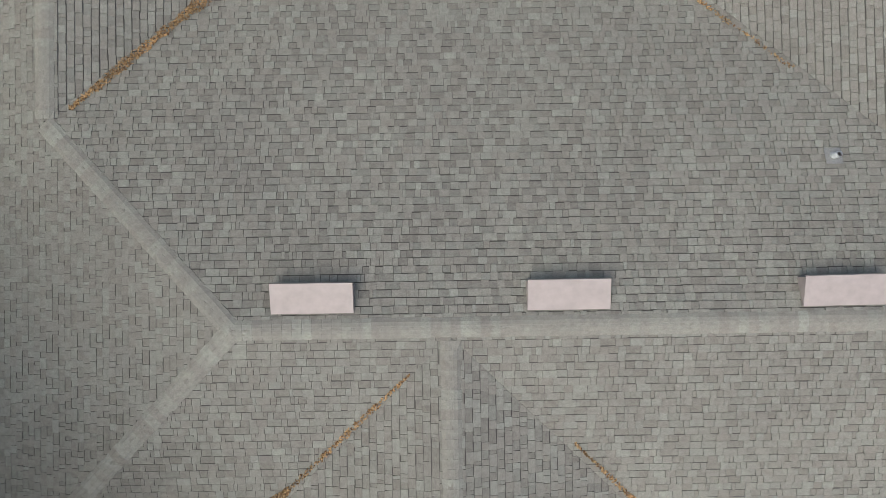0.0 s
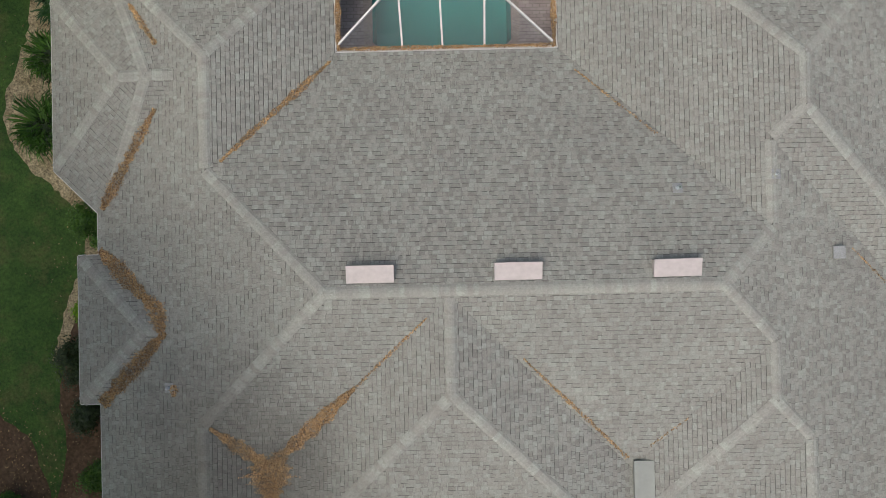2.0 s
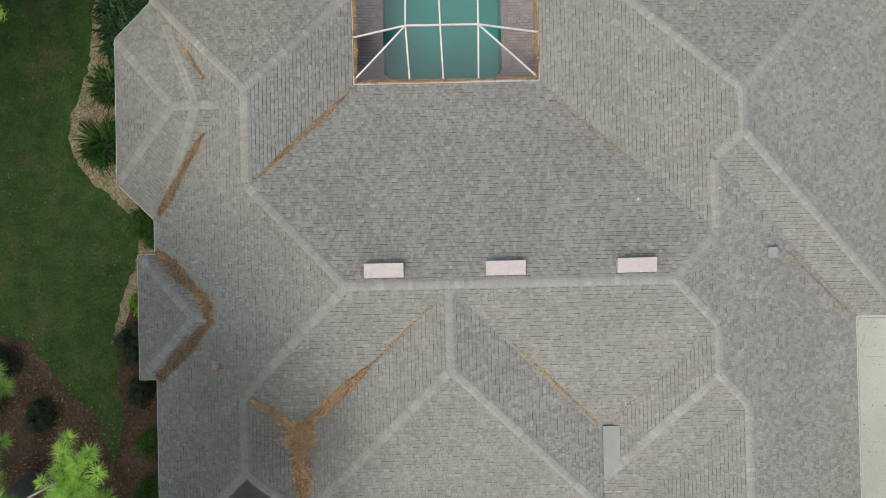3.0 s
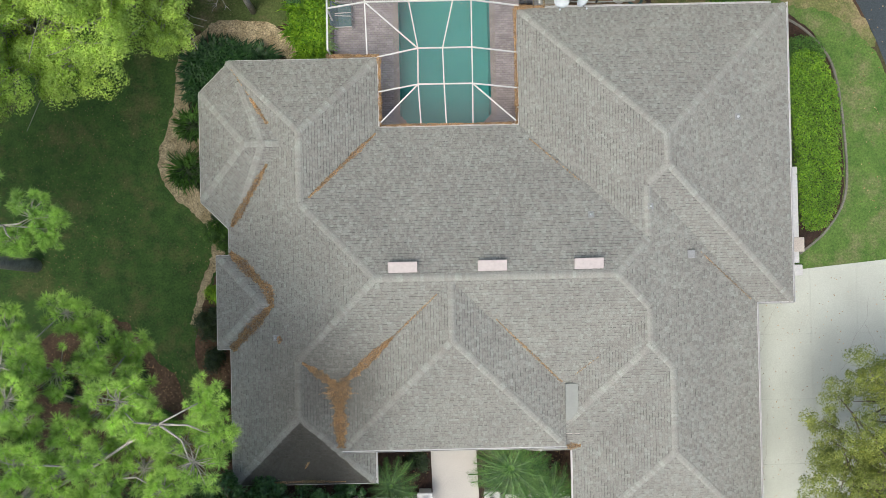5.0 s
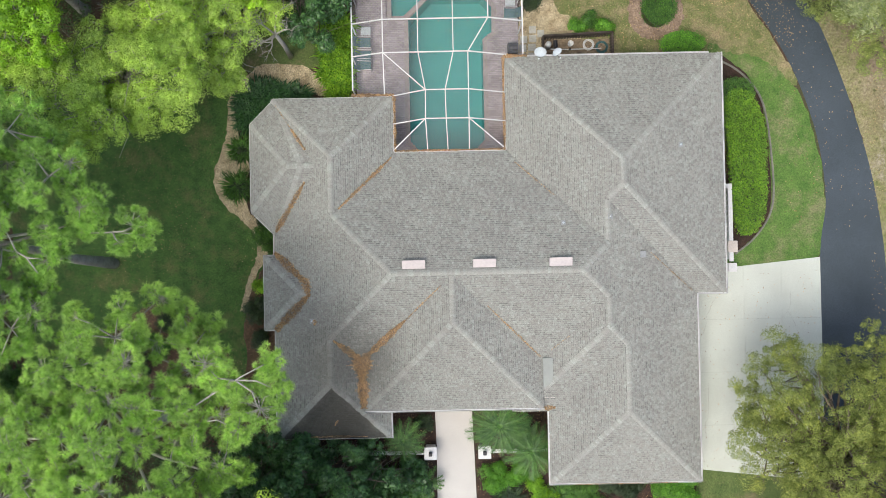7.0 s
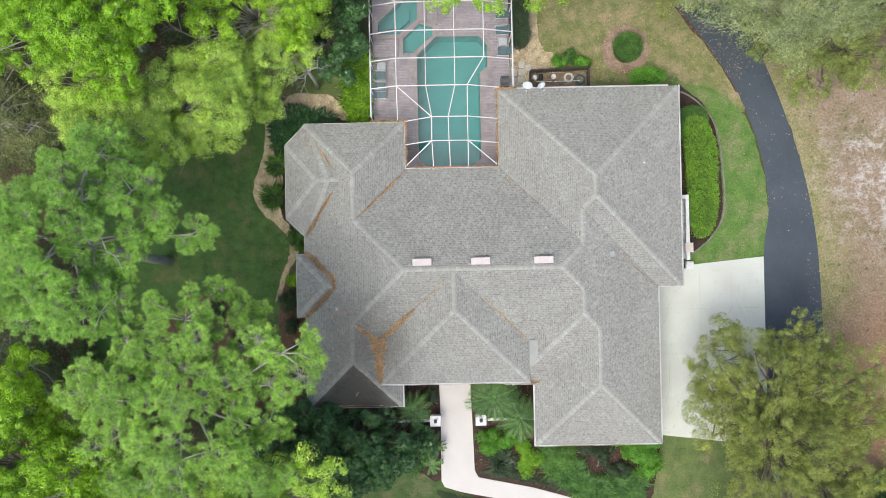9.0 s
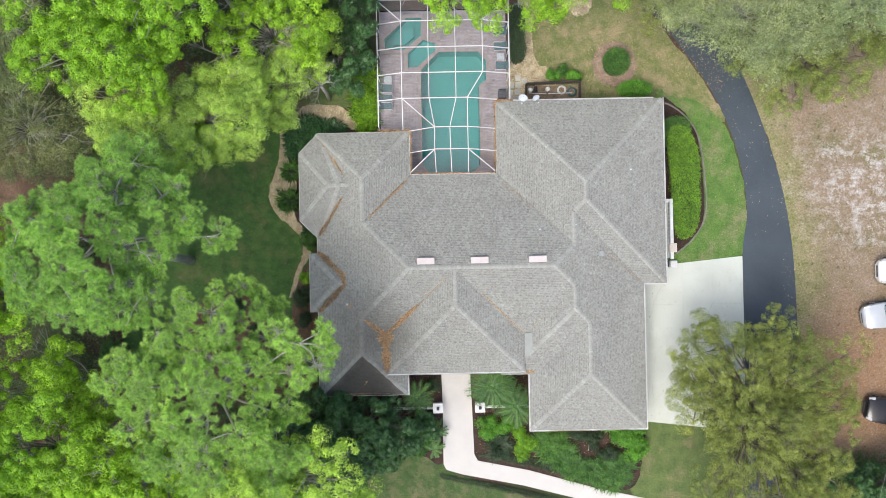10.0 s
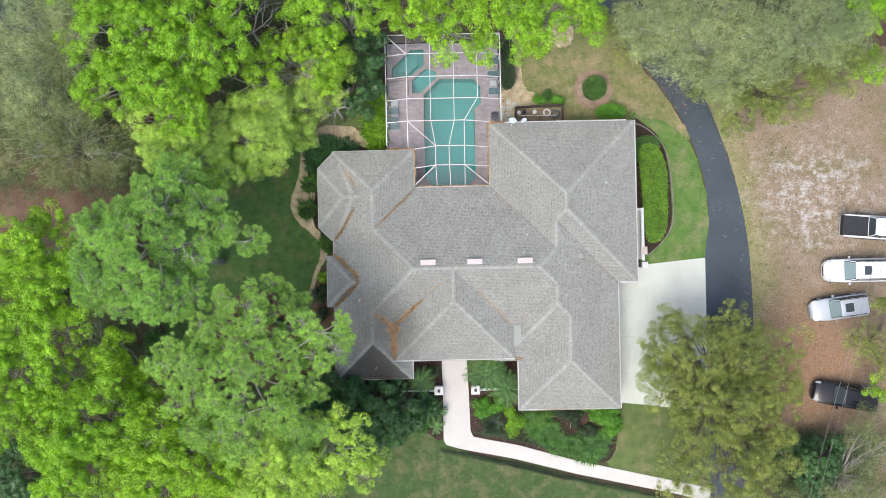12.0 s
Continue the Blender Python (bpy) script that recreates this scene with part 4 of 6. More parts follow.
NORTHWEST_TREES = [
    ("lime", [(-22.1, 15.4, 12.5, 3.8), (-17.6, 15.9, 12.5, 3.4), (-19.7, 12.6, 11.5, 3.2), (-24.8, 12.7, 10.5, 2.2)]),
    ("lime", [(-18.7, 21.1, 11.5, 4.2), (-25.2, 21.0, 11, 3.6)]),
    ("lime", [(-10.1, 14.8, 8, 2.2), (-12.8, 17.0, 7, 1.5), (-14.1, 14.1, 7, 1.7)]),
    ("yellow", [(-10.6, 13.5, 5.5, 2.2), (-12.5, 10.8, 5.5, 2.0), (-9.1, 14.7, 5, 1.6), (-11.4, 10.0, 4.5, 1.1)]),
    ("lime", [(-9.9, 18.1, 9, 2.1), (-6.1, 18.4, 10, 2.2)]),
    ("yellow", [(-22.1, 9.7, 8.5, 2.2), (-18.7, 8.5, 8.5, 2.6), (-15.1, 9.1, 8, 2.5), (-15.2, 11.3, 7.5, 1.9), (-16.1, 7.0, 7.5, 1.5), (-13.2, 11.1, 7, 1.7)]),
    ("grey", [(-31.7, 17.4, 7, 3.2), (-31.1, 13.6, 7, 3.4), (-28.9, 19.9, 7, 2.6)]),
    ("bare", [(-28.3, 9.5, 5.5, 3.5), (-32.0, 10.1, 6, 3.2), (-25.8, 7.8, 4.5, 2.0)]),
    ("dark", [(-6.7, 16.4, 4, 1.9), (-6.9, 13.1, 3.5, 1.5), (-8.9, 17.3, 4, 1.5)]),
]
NORTH_TREES = [
    ("lime", [(-2.2, 18.2, 11, 2.6), (1.2, 17.3, 11, 2.9)]),
    ("lime", [(4.8, 17.6, 10.5, 2.9), (8.1, 18.3, 10, 2.7), (10.7, 17.6, 8, 1.4)]),
    ("grey", [(15.5, 17.1, 8, 2.9), (19.1, 16.6, 8.5, 3.7), (22.2, 15.0, 8, 3.4)]),
    ("olive", [(21.3, 13.2, 5.5, 2.3), (23.5, 12.1, 5.5, 2.8), (26.6, 12.8, 5, 2.6)]),
    ("grey", [(26.6, 16.5, 7.5, 3.2), (29.8, 17.0, 7, 2.6)]),
    ("lime", [(32.0, 18.0, 6.5, 1.9), (32.9, 14.4, 5, 1.3)]),
    ("olive", [(30.3, 14.3, 6, 2.4)]),
    ("olive", [(14.5, 16.6, 5, 1.7), (13.6, 18.3, 5, 1.6)]),
]
EAST_TREES = [
    ("olive", [(18.8, -8.3, 6.8, 3.6), (22.6, -7.7, 6.8, 3.4), (20.8, -11.7, 7.2, 4.0), (20.7, -16.5, 6.8, 4.1), (16.8, -6.7, 5.5, 2.2), (24.8, -10.8, 5.5, 2.0), (17.4, -11.0, 5.5, 2.4), (23.8, -15.4, 6, 2.2)]),
    ("dark", [(28.9, -17.0, 3.2, 2.3)]),
    ("bare", [(32.7, -14.9, 4, 2.0), (31.2, -19.1, 4, 2.4), (28.3, -19.7, 3.5, 2.0)]),
    ("olive", [(33.0, -7.9, 5, 1.8), (33.9, -4.5, 4, 0.9)]),
    ("lime", [(33.9, -11.2, 4, 1.0)]),
]
DEAD_TREES = [(-15.0, 17.5, 10.5, 2.2), (-10.8, 14.9, 9.0, 2.0), (-13.3, 12.4, 8.5, 2.2), (-15.4, 13.8, 8.5, 1.7), (-27.5, -6.5, 7.5, 1.7), (-8.8, 11.6, 8.5, 1.5)]
pine(-14.3, -8.0, 14.5, 7.1, 40, (0.5, -0.4), 1.2, [(-7.7, -4.3, 13.4), (-8.1, -6.2, 13.2), (-9.3, -5.1, 13.6), (-10.2, -4.2, 13.8), (-7.5, -5.4, 13.0), (-9.0, -7.0, 13.4)])
pine(-21.1, 1.2, 14.5, 6.4, 41, (-2.0, 1.2), 1.08, [(-14.0, 1.6, 11), (-14.6, 0.9, 11), (-15.6, 2.6, 11.6), (-16.2, 1.7, 11.6), (-13.5, 1.2, 10.8)])
for i, (kind, blobs) in enumerate(WEST_TREES + SOUTH_TREES + NORTHWEST_TREES + NORTH_TREES + EAST_TREES):
    tree(kind, blobs, 50 + i)
# undergrowth on the wood's floor
gen = np.random.default_rng(31)
p = np.column_stack([gen.uniform(-38, 36, 9000), gen.uniform(-24, 26, 9000)])
wood_floor = [(x, y) for x, y in p if (x < -25.5 and not (2 < y < 6 and gen.random() < 0.9)) or (x < -9 and (y > 12.6 or y < -10)) or (x < -6 and y > 13.5 and x > -9) or (17 < x < 34 and y > 15) or (26.5 < x and y < -15)]
spots = np.array([(x, y, gen.uniform(0.15, 1.5)) for x, y in wood_floor])
k = gen.integers(0, len(spots), len(spots) * 55)
o = np.clip(gen.normal(size=(len(k), 3)), -1.8, 1.8) * np.array([0.34, 0.34, 0.2])
brush = fast_mesh("undergrowth", leaf_corners(gen, np.maximum(spots[k] + o, (-99, -99, 0.03)), gen.normal(size=o.shape) * 0.4 + np.array([0, 0, 1.0]), 0.15, 0.6), 3, LEAVES["under"])
tagged(new("undergrowth", brush), "dull green undergrowth on the floor of the wood", "undergrowth", kind="stuff")
for i, (x, y, z, r) in enumerate(DEAD_TREES):
    dead_tree(x, y, z, r, 150 + i)

# ---- on the roof: vents, pipes, dishes, leaf litter ----
for x in (-1.86, 1.77, 5.67):
    v = thing("roof_vent", "pinkish-white metal off-ridge roof vent with a dark mouth", "roof vent", "vents along the ridge")
    tilt = 0.012 if x > 5 else 0.0
    y0, y1 = -0.6, -0.17
    zs, zn = roof_z(x, y0) + 0.05, roof_z(x, y0) + 0.17
    hood = Geo()
    hood.loft([[(x + s, y0 + tilt * s, zs + 0.0), (x + s, y0 + 0.15, zs + 0.045), (x + s, y1 + tilt * s, zn), (x + s, y1 + 0.012 + tilt * s, zn - 0.045), (x + s, y1 + tilt * s, zn - 0.045),
                (x + s, y1 - 0.01, zn - 0.012), (x + s, y0 + 0.15, zs + 0.008), (x + s, y0, zs - 0.014)] for s in (-0.585, 0.585)])
    part("hood", hood, VENT_PAINT, v)
    for s in (-0.585, 0.573):
        part("cheek", Geo().loft([[(x + s + d, y0, zs - 0.03), (x + s + d, y1 - 0.02, roof_z(x, y1) + 0.01), (x + s + d, y1 - 0.02, zn - 0.014), (x + s + d, y0 + 0.15, zs + 0.006)] for d in (0, 0.012)]), VENT_PAINT, v)
    # near-black slab: shade inside the opening, put in as colour
    part("mouth", Geo().box(x - 0.58, y1 - 0.1, roof_z(x, y1) - 0.02, x + 0.58, y1 - 0.06, zn - 0.075), VENT_DARK, v)


def pipe_vent(x, y, r, h):
    z = roof_z(x, y)
    t = thing("vent_pipe", "grey lead-flashed plumbing vent pipe", "vent pipe", "plumbing vents")
    part("flashing", Geo().loft([[(x + a * k, y + b * k, roof_z(x + a * k, y + b * k) + e) for a, b in ((-1, -1), (1, -1), (1, 1), (-1, 1))] for k, e in ((0.13, 0.02), (0.12, 0.026))]), FLASHING, t)
    part("pipe", Geo().tube([(x, y, z - 0.02), (x, y, z + 0.05), (x, y, z + h), (x, y, z + h), (x, y, z + h - 0.05)], [r * 1.5, r, r, r * 0.62, r * 0.6], 12, False), LEAD, t, smooth=True)
    # near-black disc that paints the shade down the hollow pipe
    part("bore_shade", Geo().tube([(x, y, z + h - 0.03), (x, y, z + h - 0.02)], r * 0.62, 12), VENT_DARK, t)


pipe_vent(5.96, 1.63, 0.05, 0.22)
pipe_vent(-7.34, -3.27, 0.045, 0.2)
pipe_vent(12.33, 5.65, 0.045, 0.15)
pipe_vent(8.35, 1.9, 0.03, 0.1)
bx, by = 10.14, -0.1
bz = roof_z(bx, by)
bv = thing("box_vent", "small square grey-pink box vent", "roof vent")
part("collar", Geo().box(bx - 0.12, by - 0.12, bz - 0.06, bx + 0.12, by + 0.12, bz + 0.12), VENT_DARK, bv)
part("lid", Geo().box(bx - 0.16, by - 0.17, bz + 0.1, bx + 0.16, by + 0.17, bz + 0.16, 0.02), FLASHING, bv)

DISH = mottled("pale dish enamel", (0.5, 0.55, 0.58), (0.58, 0.63, 0.66), 6, 20, 0.4, 0.03, vary=0.1)
DARK_METAL = mat("dark metal", (0.04, 0.04, 0.045), 0.5, 0.6)
for x, y, r, aim in ((5.1, 10.9, 0.38, 1.9), (5.9, 10.88, 0.31, 1.0)):
    d = thing("satellite_dish", "pale grey satellite dish on the eave", "satellite dish", "dishes on the eave")
    m = look((x, y, 3.35), (x + 0.9 * math.cos(aim), y - 1.1, 3.95)) @ pose(0, 0, 0, 0, 0, 0)
    rings = []
    for k in range(6):
        rr = r * k / 5 + 0.004
        rings.append([m @ Vector((rr * math.cos(a) * 0.85, rr * math.sin(a), -0.16 * (k / 5) ** 2)) for a in np.arange(0, 6.28, 6.2832 / 20)])
    back = [[p + m.to_3x3() @ Vector((0, 0, 0.015)) for p in ring] for ring in rings[::-1]]
    part("reflector", Geo().loft(rings + back), DISH, d, smooth=True)
    part("mast", Geo().tube([(x, y - 0.1, roof_z(x, y - 0.2) - 0.05), (x, y, 3.1), (x, y, 3.33)], 0.025, 8), DARK_METAL, d)
    tip = m @ Vector((0, -r * 0.4, -0.5))
    part("feed_arm", Geo().tube([m @ Vector((0, -r, -0.14)), tip], 0.014, 6), DARK_METAL, d)
    part("receiver", Geo().tube([tip, tip + Vector((0, 0, 0.08))], 0.04, 8), DISH, d)


def litter(name, label, lines, per_metre, width, seed):
    """Dry leaves lying along lines on the roof."""
    gen = np.random.default_rng(seed)
    pts = []
    for (xa, ya, wa), (xb, yb, wb) in lines:
        n = int(math.hypot(xb - xa, yb - ya) * per_metre * (wa + wb) / 2 / width * min(1.0, 0.25 + (wa + wb) / 0.5))
        t = gen.uniform(0, 1, n)
        w = (wa + (wb - wa) * t) * (0.72 + 0.22 * np.sin(t * 7 + seed) + 0.14 * np.sin(t * 31 + xa))
        off = gen.uniform(-1, 1, n) * w * 0.58 + gen.normal(size=n) * w * 0.1
        l = math.hypot(xb - xa, yb - ya)
        pts.append(np.stack([xa + (xb - xa) * t + off * (yb - ya) / l, ya + (yb - ya) * t - off * (xb - xa) / l], 1))
    p = np.concatenate(pts)
    z, _ = roof_height(p[:, 0], p[:, 1])
    low = np.where(z < 1, EAVE, z)
    p = np.column_stack([p, low + 0.02 + np.abs(gen.normal(size=len(p))) * 0.025])
    return leaf_cloud(name, label, p, gen, 0.047, DRY_LEAF)


def leaf_cloud(name, label, p, gen, size, material, tilt=0.35):
    n = gen.normal(size=p.shape) * tilt + np.array([0, 0, 1.0])
    n /= np.linalg.norm(n, axis=1)[:, None]
    a = np.cross(n, gen.normal(size=p.shape))
    a /= np.linalg.norm(a, axis=1)[:, None]
    b = np.cross(n, a)
    s = size * gen.uniform(0.5, 1.3, (len(p), 1))
    v = np.stack([p - a * s * 0.5, p + b * s * 0.25, p + a * s * 0.5, p - b * s * 0.25], 1).reshape(-1, 3)
    return tagged(new(name, fast_mesh(name, v, 4, material)), label, "leaf litter", kind="stuff")


litter("leaf_litter", "orange-brown dry leaves lodged in the roof valleys", [
    ((-5.8, 2.6, 0.1), (-4.2, 4.2, 0.22)), ((-4.2, 4.2, 0.28), (-3.0, 5.4, 0.08)),
    ((-0.5, -1.5, 0.04), (-2.4, -3.3, 0.12)), ((-2.4, -3.3, 0.2), (-4.6, -5.3, 0.5)), ((-6.2, -4.3, 0.1), (-4.8, -5.4, 0.6)), ((-4.75, -5.2, 1.1), (-4.75, -6.3, 0.8)), ((-4.75, -6.3, 0.6), (-4.7, -8.0, 0.5)),
    ((1.9, -2.6, 0.05), (4.7, -5.4, 0.14)), ((5.2, -5.1, 0.05), (6.2, -4.3, 0.05)),
    ((-9.4, 0.4, 0.35), (-7.8, -1.1, 0.5)), ((-7.7, -1.0, 0.5), (-7.5, -2.0, 0.3)), ((-7.6, -2.0, 0.35), (-9.4, -3.8, 0.5)),
    ((-9.3, 1.5, 0.28), (-8.35, 2.95, 0.34)), ((-8.35, 2.95, 0.3), (-7.6, 4.1, 0.15)), ((-8.35, 7.0, 0.12), (-7.55, 5.8, 0.2)), ((-9.2, 8.3, 0.04), (-8.4, 7.1, 0.05)),
    ((3.6, 5.0, 0.04), (5.6, 3.1, 0.1)), ((10.6, 0.0, 0.03), (13.0, -2.1, 0.1)), ((4.9, -8.2, 0.3), (5.5, -8.2, 0.2)), ((-7.2, -3.2, 0.25), (-7.2, -3.5, 0.2)),
    ((-7.9, -9.56, 0.06), (-6.4, -9.52, 0.16)), ((-6.4, -9.52, 0.16), (-4.6, -9.57, 0.05)), ((-6.1, -8.6, 0.1), (-6.3, -8.9, 0.1))], 1250, 0.4, 5)
litter("gutter_litter", "tan pine needles and leaves lying in the gutters", [
    ((-2.8, 5.74, 0.1), (3.1, 5.74, 0.1)), ((3.1, 5.7, 0.12), (3.1, 10.7, 0.16)), ((-2.8, 5.7, 0.1), (-2.8, 8.7, 0.2)), ((-5.1, 8.78, 0.16), (-2.8, 8.78, 0.16)), ((3.1, 10.75, 0.2), (4.4, 10.75, 0.14)),
    ((-4.5, -8.2, 0.07), (-1.2, -8.2, 0.09)), ((-1.2, -8.2, 0.05), (4.8, -8.2, 0.08)), ((6.5, -12.38, 0.04), (12.0, -12.38, 0.05))], 1300, 0.2, 6)

# ---- pool terrace ----
PAVER = mat("purplish brick pavers", (0.2, 0.15, 0.15), 0.85)
brick = node(PAVER, "ShaderNodeTexBrick", Scale=1.0, Mortar_Size=0.006, Brick_Width=0.21, Row_Height=0.105)
for key, c in (("Color1", (0.32, 0.275, 0.28)), ("Color2", (0.41, 0.36, 0.36)), ("Mortar", (0.21, 0.18, 0.18))):
    brick.inputs[key].default_value = (*c, 1)
wire(PAVER, place(PAVER), brick.inputs["Vector"])
finish(PAVER, mix(PAVER, 1.0, brick.outputs[0], ramp(PAVER, noise_of(PAVER, 1.2, 5), [(0.3, (0.8,) * 3), (0.7, (1.2,) * 3)]), "MULTIPLY"), brick.outputs["Fac"], 0.3, 0.01)
COPING = mottled("pale stone coping", (0.3, 0.26, 0.24), (0.4, 0.35, 0.33), 3, 30)
PLASTER = mottled("teal pool plaster", (0.13, 0.4, 0.38), (0.17, 0.47, 0.44), 0.6, 12, 0.7, 0.1, vary=0.12)
PLASTER_PALE = mottled("pale teal steps", (0.15, 0.42, 0.4), (0.18, 0.46, 0.43), 1, 14, 0.7, 0.1, vary=0.1)
WATER = bpy.data.materials.new("pool water")
WATER.use_nodes = True
wt = WATER.node_tree.nodes
wt.remove(wt["Principled BSDF"])
clear, gloss, fres = node(WATER, "ShaderNodeBsdfTransparent"), node(WATER, "ShaderNodeBsdfGlossy", Roughness=0.08), node(WATER, "ShaderNodeFresnel", IOR=1.33)
clear.inputs[0].default_value = (0.62, 0.88, 0.87, 1)
both = node(WATER, "ShaderNodeMixShader")
wire(WATER, fres.outputs[0], both.inputs[0]), wire(WATER, clear.outputs[0], both.inputs[1]), wire(WATER, gloss.outputs[0], both.inputs[2])
wire(WATER, both.outputs[0], wt["Material Output"].inputs[0])
ripple = node(WATER, "ShaderNodeBump", Strength=0.15, Distance=0.02)
wire(WATER, noise_of(WATER, 3, 3), ripple.inputs["Height"])
wire(WATER, ripple.outputs[0], gloss.inputs["Normal"])

POOL = [(-1.5, 5.95), (1.6, 5.95), (2.2, 6.6), (2.2, 12.35), (2.72, 12.75), (2.75, 14.2), (2.15, 14.9), (-0.8, 14.92), (-2.08, 13.6), (-2.1, 6.6)]
SPA_LOW = [(-3.02, 14.8), (-1.85, 15.8), (-0.95, 15.5), (-0.95, 14.95), (-2.3, 13.72), (-3.02, 13.72)]
SPA = [(-3.04, 17.35), (-1.95, 17.35), (-1.97, 16.0), (-3.2, 14.98), (-4.68, 14.95), (-4.68, 15.85)]


def inside(x, y, poly):
    hit = False
    for (xa, ya), (xb, yb) in zip(poly, poly[1:] + poly[:1]):
        if (ya > y) != (yb > y) and x < (xb - xa) * (y - ya) / (yb - ya) + xa:
            hit = not hit
    return hit


terrace = Geo()
st = 0.125
for i in range(int(9.25 / st)):
    for j in range(int(12.5 / st)):
        x, y = -5.05 + i * st, 5.4 + j * st
        if not any(inside(x + st / 2, y + st / 2, p) for p in (POOL, SPA_LOW, SPA)):
            terrace.face_set([(x, y, 0.06), (x + st, y, 0.06), (x + st, y + st, 0.06), (x, y + st, 0.06)], [(0, 1, 2, 3)])
tagged(part("pool_terrace", terrace, PAVER), "purplish-brown paved pool terrace", "terrace", kind="structure")


def basin(name, outline, rim, level, bottom, label, category):
    t = thing(name, label, category)
    k = len(outline)
    ring = lambda z, o=0.0: [(x + o * nx, y + o * ny, z) for (x, y), (nx, ny) in zip(outline, normals)]
    normals = []
    for i in range(k):
        (xa, ya), (xb, yb), (xc, yc) = outline[i - 1], outline[i], outline[(i + 1) % k]
        n1, n2 = Vector((yb - ya, xa - xb)).normalized(), Vector((yc - yb, xb - xc)).normalized()
        n = (n1 + n2) / max(0.4, 1 + n1.dot(n2))
        normals.append((n.x, n.y))
    sgn = 1 if sum(p[0] * q[1] - q[0] * p[1] for p, q in zip(outline, outline[1:] + outline[:1])) > 0 else -1
    normals = [(sgn * a, sgn * b) for a, b in normals]
    part("shell", Geo().loft([ring(rim - 0.02), ring(bottom, -0.05)], False).face_set(ring(bottom, -0.05), [tuple(range(k))]), PLASTER, t, "teal plaster shell")
    part("coping", Geo().loft([ring(rim - 0.12, 0.22), ring(rim, 0.22), ring(rim + 0.005, 0.1), ring(rim, -0.03), ring(rim - 0.12, -0.03)], False), COPING, t, "stone coping")
    part("water_surface", Geo().face_set(ring(level, -0.01), [tuple(range(k))]), WATER, t, "clear still water")
    return t


pool = basin("swimming_pool", POOL, 0.085, -0.06, -1.5, "swimming pool with teal water and stone coping", "swimming pool")
part("stair", Geo().box(-1.7, 5.98, -1.45, 1.8, 6.35, -0.3).box(-1.95, 6.35, -1.45, 2.05, 6.75, -0.6).box(-2.0, 6.75, -1.45, 2.1, 7.1, -0.9), PLASTER_PALE, pool, "pale entry steps")
basin("spillway_basin", SPA_LOW, 0.2, 0.1, -0.4, "shallow raised spillway basin beside the pool", "spa")
high_spa = basin("spa", SPA, 0.4, 0.3, -0.5, "raised spa with teal water", "spa")
part("bench", Geo().prism([(x * 0.55 - 1.45, y * 0.55 + 7.25) for x, y in SPA], -0.5, -0.1), PLASTER_PALE, high_spa)
tagged(part("raised_deck", Geo().box(-4.95, 13.55, 0.0, -3.3, 14.7, 0.2, 0.02), PAVER), "raised paved step beside the spa", "step", kind="structure")
tagged(part("raised_wall", Geo().box(-1.75, 15.85, 0.0, -1.35, 17.8, 0.32, 0.02).box(-0.85, 15.7, 0.0, -0.6, 17.8, 0.2, 0.02), COPING), "low stone walls behind the spa", "wall", kind="structure")

# ---- screen enclosure ----
SCREEN = bpy.data.materials.new("fine dark insect screen")
SCREEN.use_nodes = True
sn = SCREEN.node_tree.nodes
thread = sn["Principled BSDF"]
thread.inputs["Base Color"].default_value, thread.inputs["Roughness"].default_value = (0.27, 0.27, 0.28, 1), 0.9
weave = node(SCREEN, "ShaderNodeMixShader", Fac=0.2)
wire(SCREEN, node(SCREEN, "ShaderNodeBsdfTransparent").outputs[0], weave.inputs[1])
wire(SCREEN, thread.outputs[0], weave.inputs[2])
wire(SCREEN, weave.outputs[0], sn["Material Output"].inputs[0])

cage = thing("screen_enclosure", "white aluminium pool screen enclosure", "pool enclosure")
LO, HI = 2.78, 3.6
XW, XE, X1, X2 = -5.03, 4.2, -3.32, 2.3
ROWS_Y = (16.24, 14.42, 12.65, 10.88)
YN = 17.95


def beam(a, b, w=0.055, h=0.1):
    part("beam", Geo().bar(a, b, w, h), WHITE, cage)


def screen_panel(*pts):
    part("screen_panel", Geo().face_set([(x, y, z - 0.05) for x, y, z in pts], [tuple(range(len(pts)))]), SCREEN, cage)


for i, y in enumerate(ROWS_Y):
    last = i == 3
    r2 = (1.2, y, HI) if last else (X2, y, HI)
    e2 = (3.3, y - 0.05, LO) if last else (XE, y, LO)
    beam((XW, y, LO), (X1, y, HI))
    beam((X1, y, HI), r2)
    beam(r2, e2)
    if not last:
        n = ROWS_Y[i + 1]
        nx2 = 1.2 if i == 2 else X2
        beam((X1, y, HI), (X1, n, HI))
        for xm in (-1.45, 0.42):
            beam((xm, y, HI), (xm, n, HI), 0.045)
        beam((X2, y, HI), (nx2, n, HI))
        screen_panel((XW, y, LO), (X1, y, HI), (X1, n, HI), (XW, n, LO))
        screen_panel((X1, y, HI), (X2, y, HI), (nx2, n, HI), (X1, n, HI))
        screen_panel((X2, y, HI), (XE, y, LO), (XE, n, LO), (nx2, n, HI))
y0 = ROWS_Y[0]
beam((X1, y0, HI), (XW, YN, LO))
beam((X2, y0, HI), (XE, YN, LO))
for xm in (X1, -1.45, 0.42, X2):
    beam((xm, y0, HI), (xm, YN, LO), 0.045)
screen_panel((X1, y0, HI), (X2, y0, HI), (XE, YN, LO), (XW, YN, LO))
beam((XW, YN, LO), (XE, YN, LO))
beam((XW, YN, LO), (XW, 9.05, LO), 0.07)
beam((XE, YN, LO), (XE, 10.9, LO), 0.07)
E1, E2, F1, F2 = (-1.1, 8.87, HI), (1.19, 8.87, HI), (-1.12, 7.34, HI), (1.19, 7.33, HI)
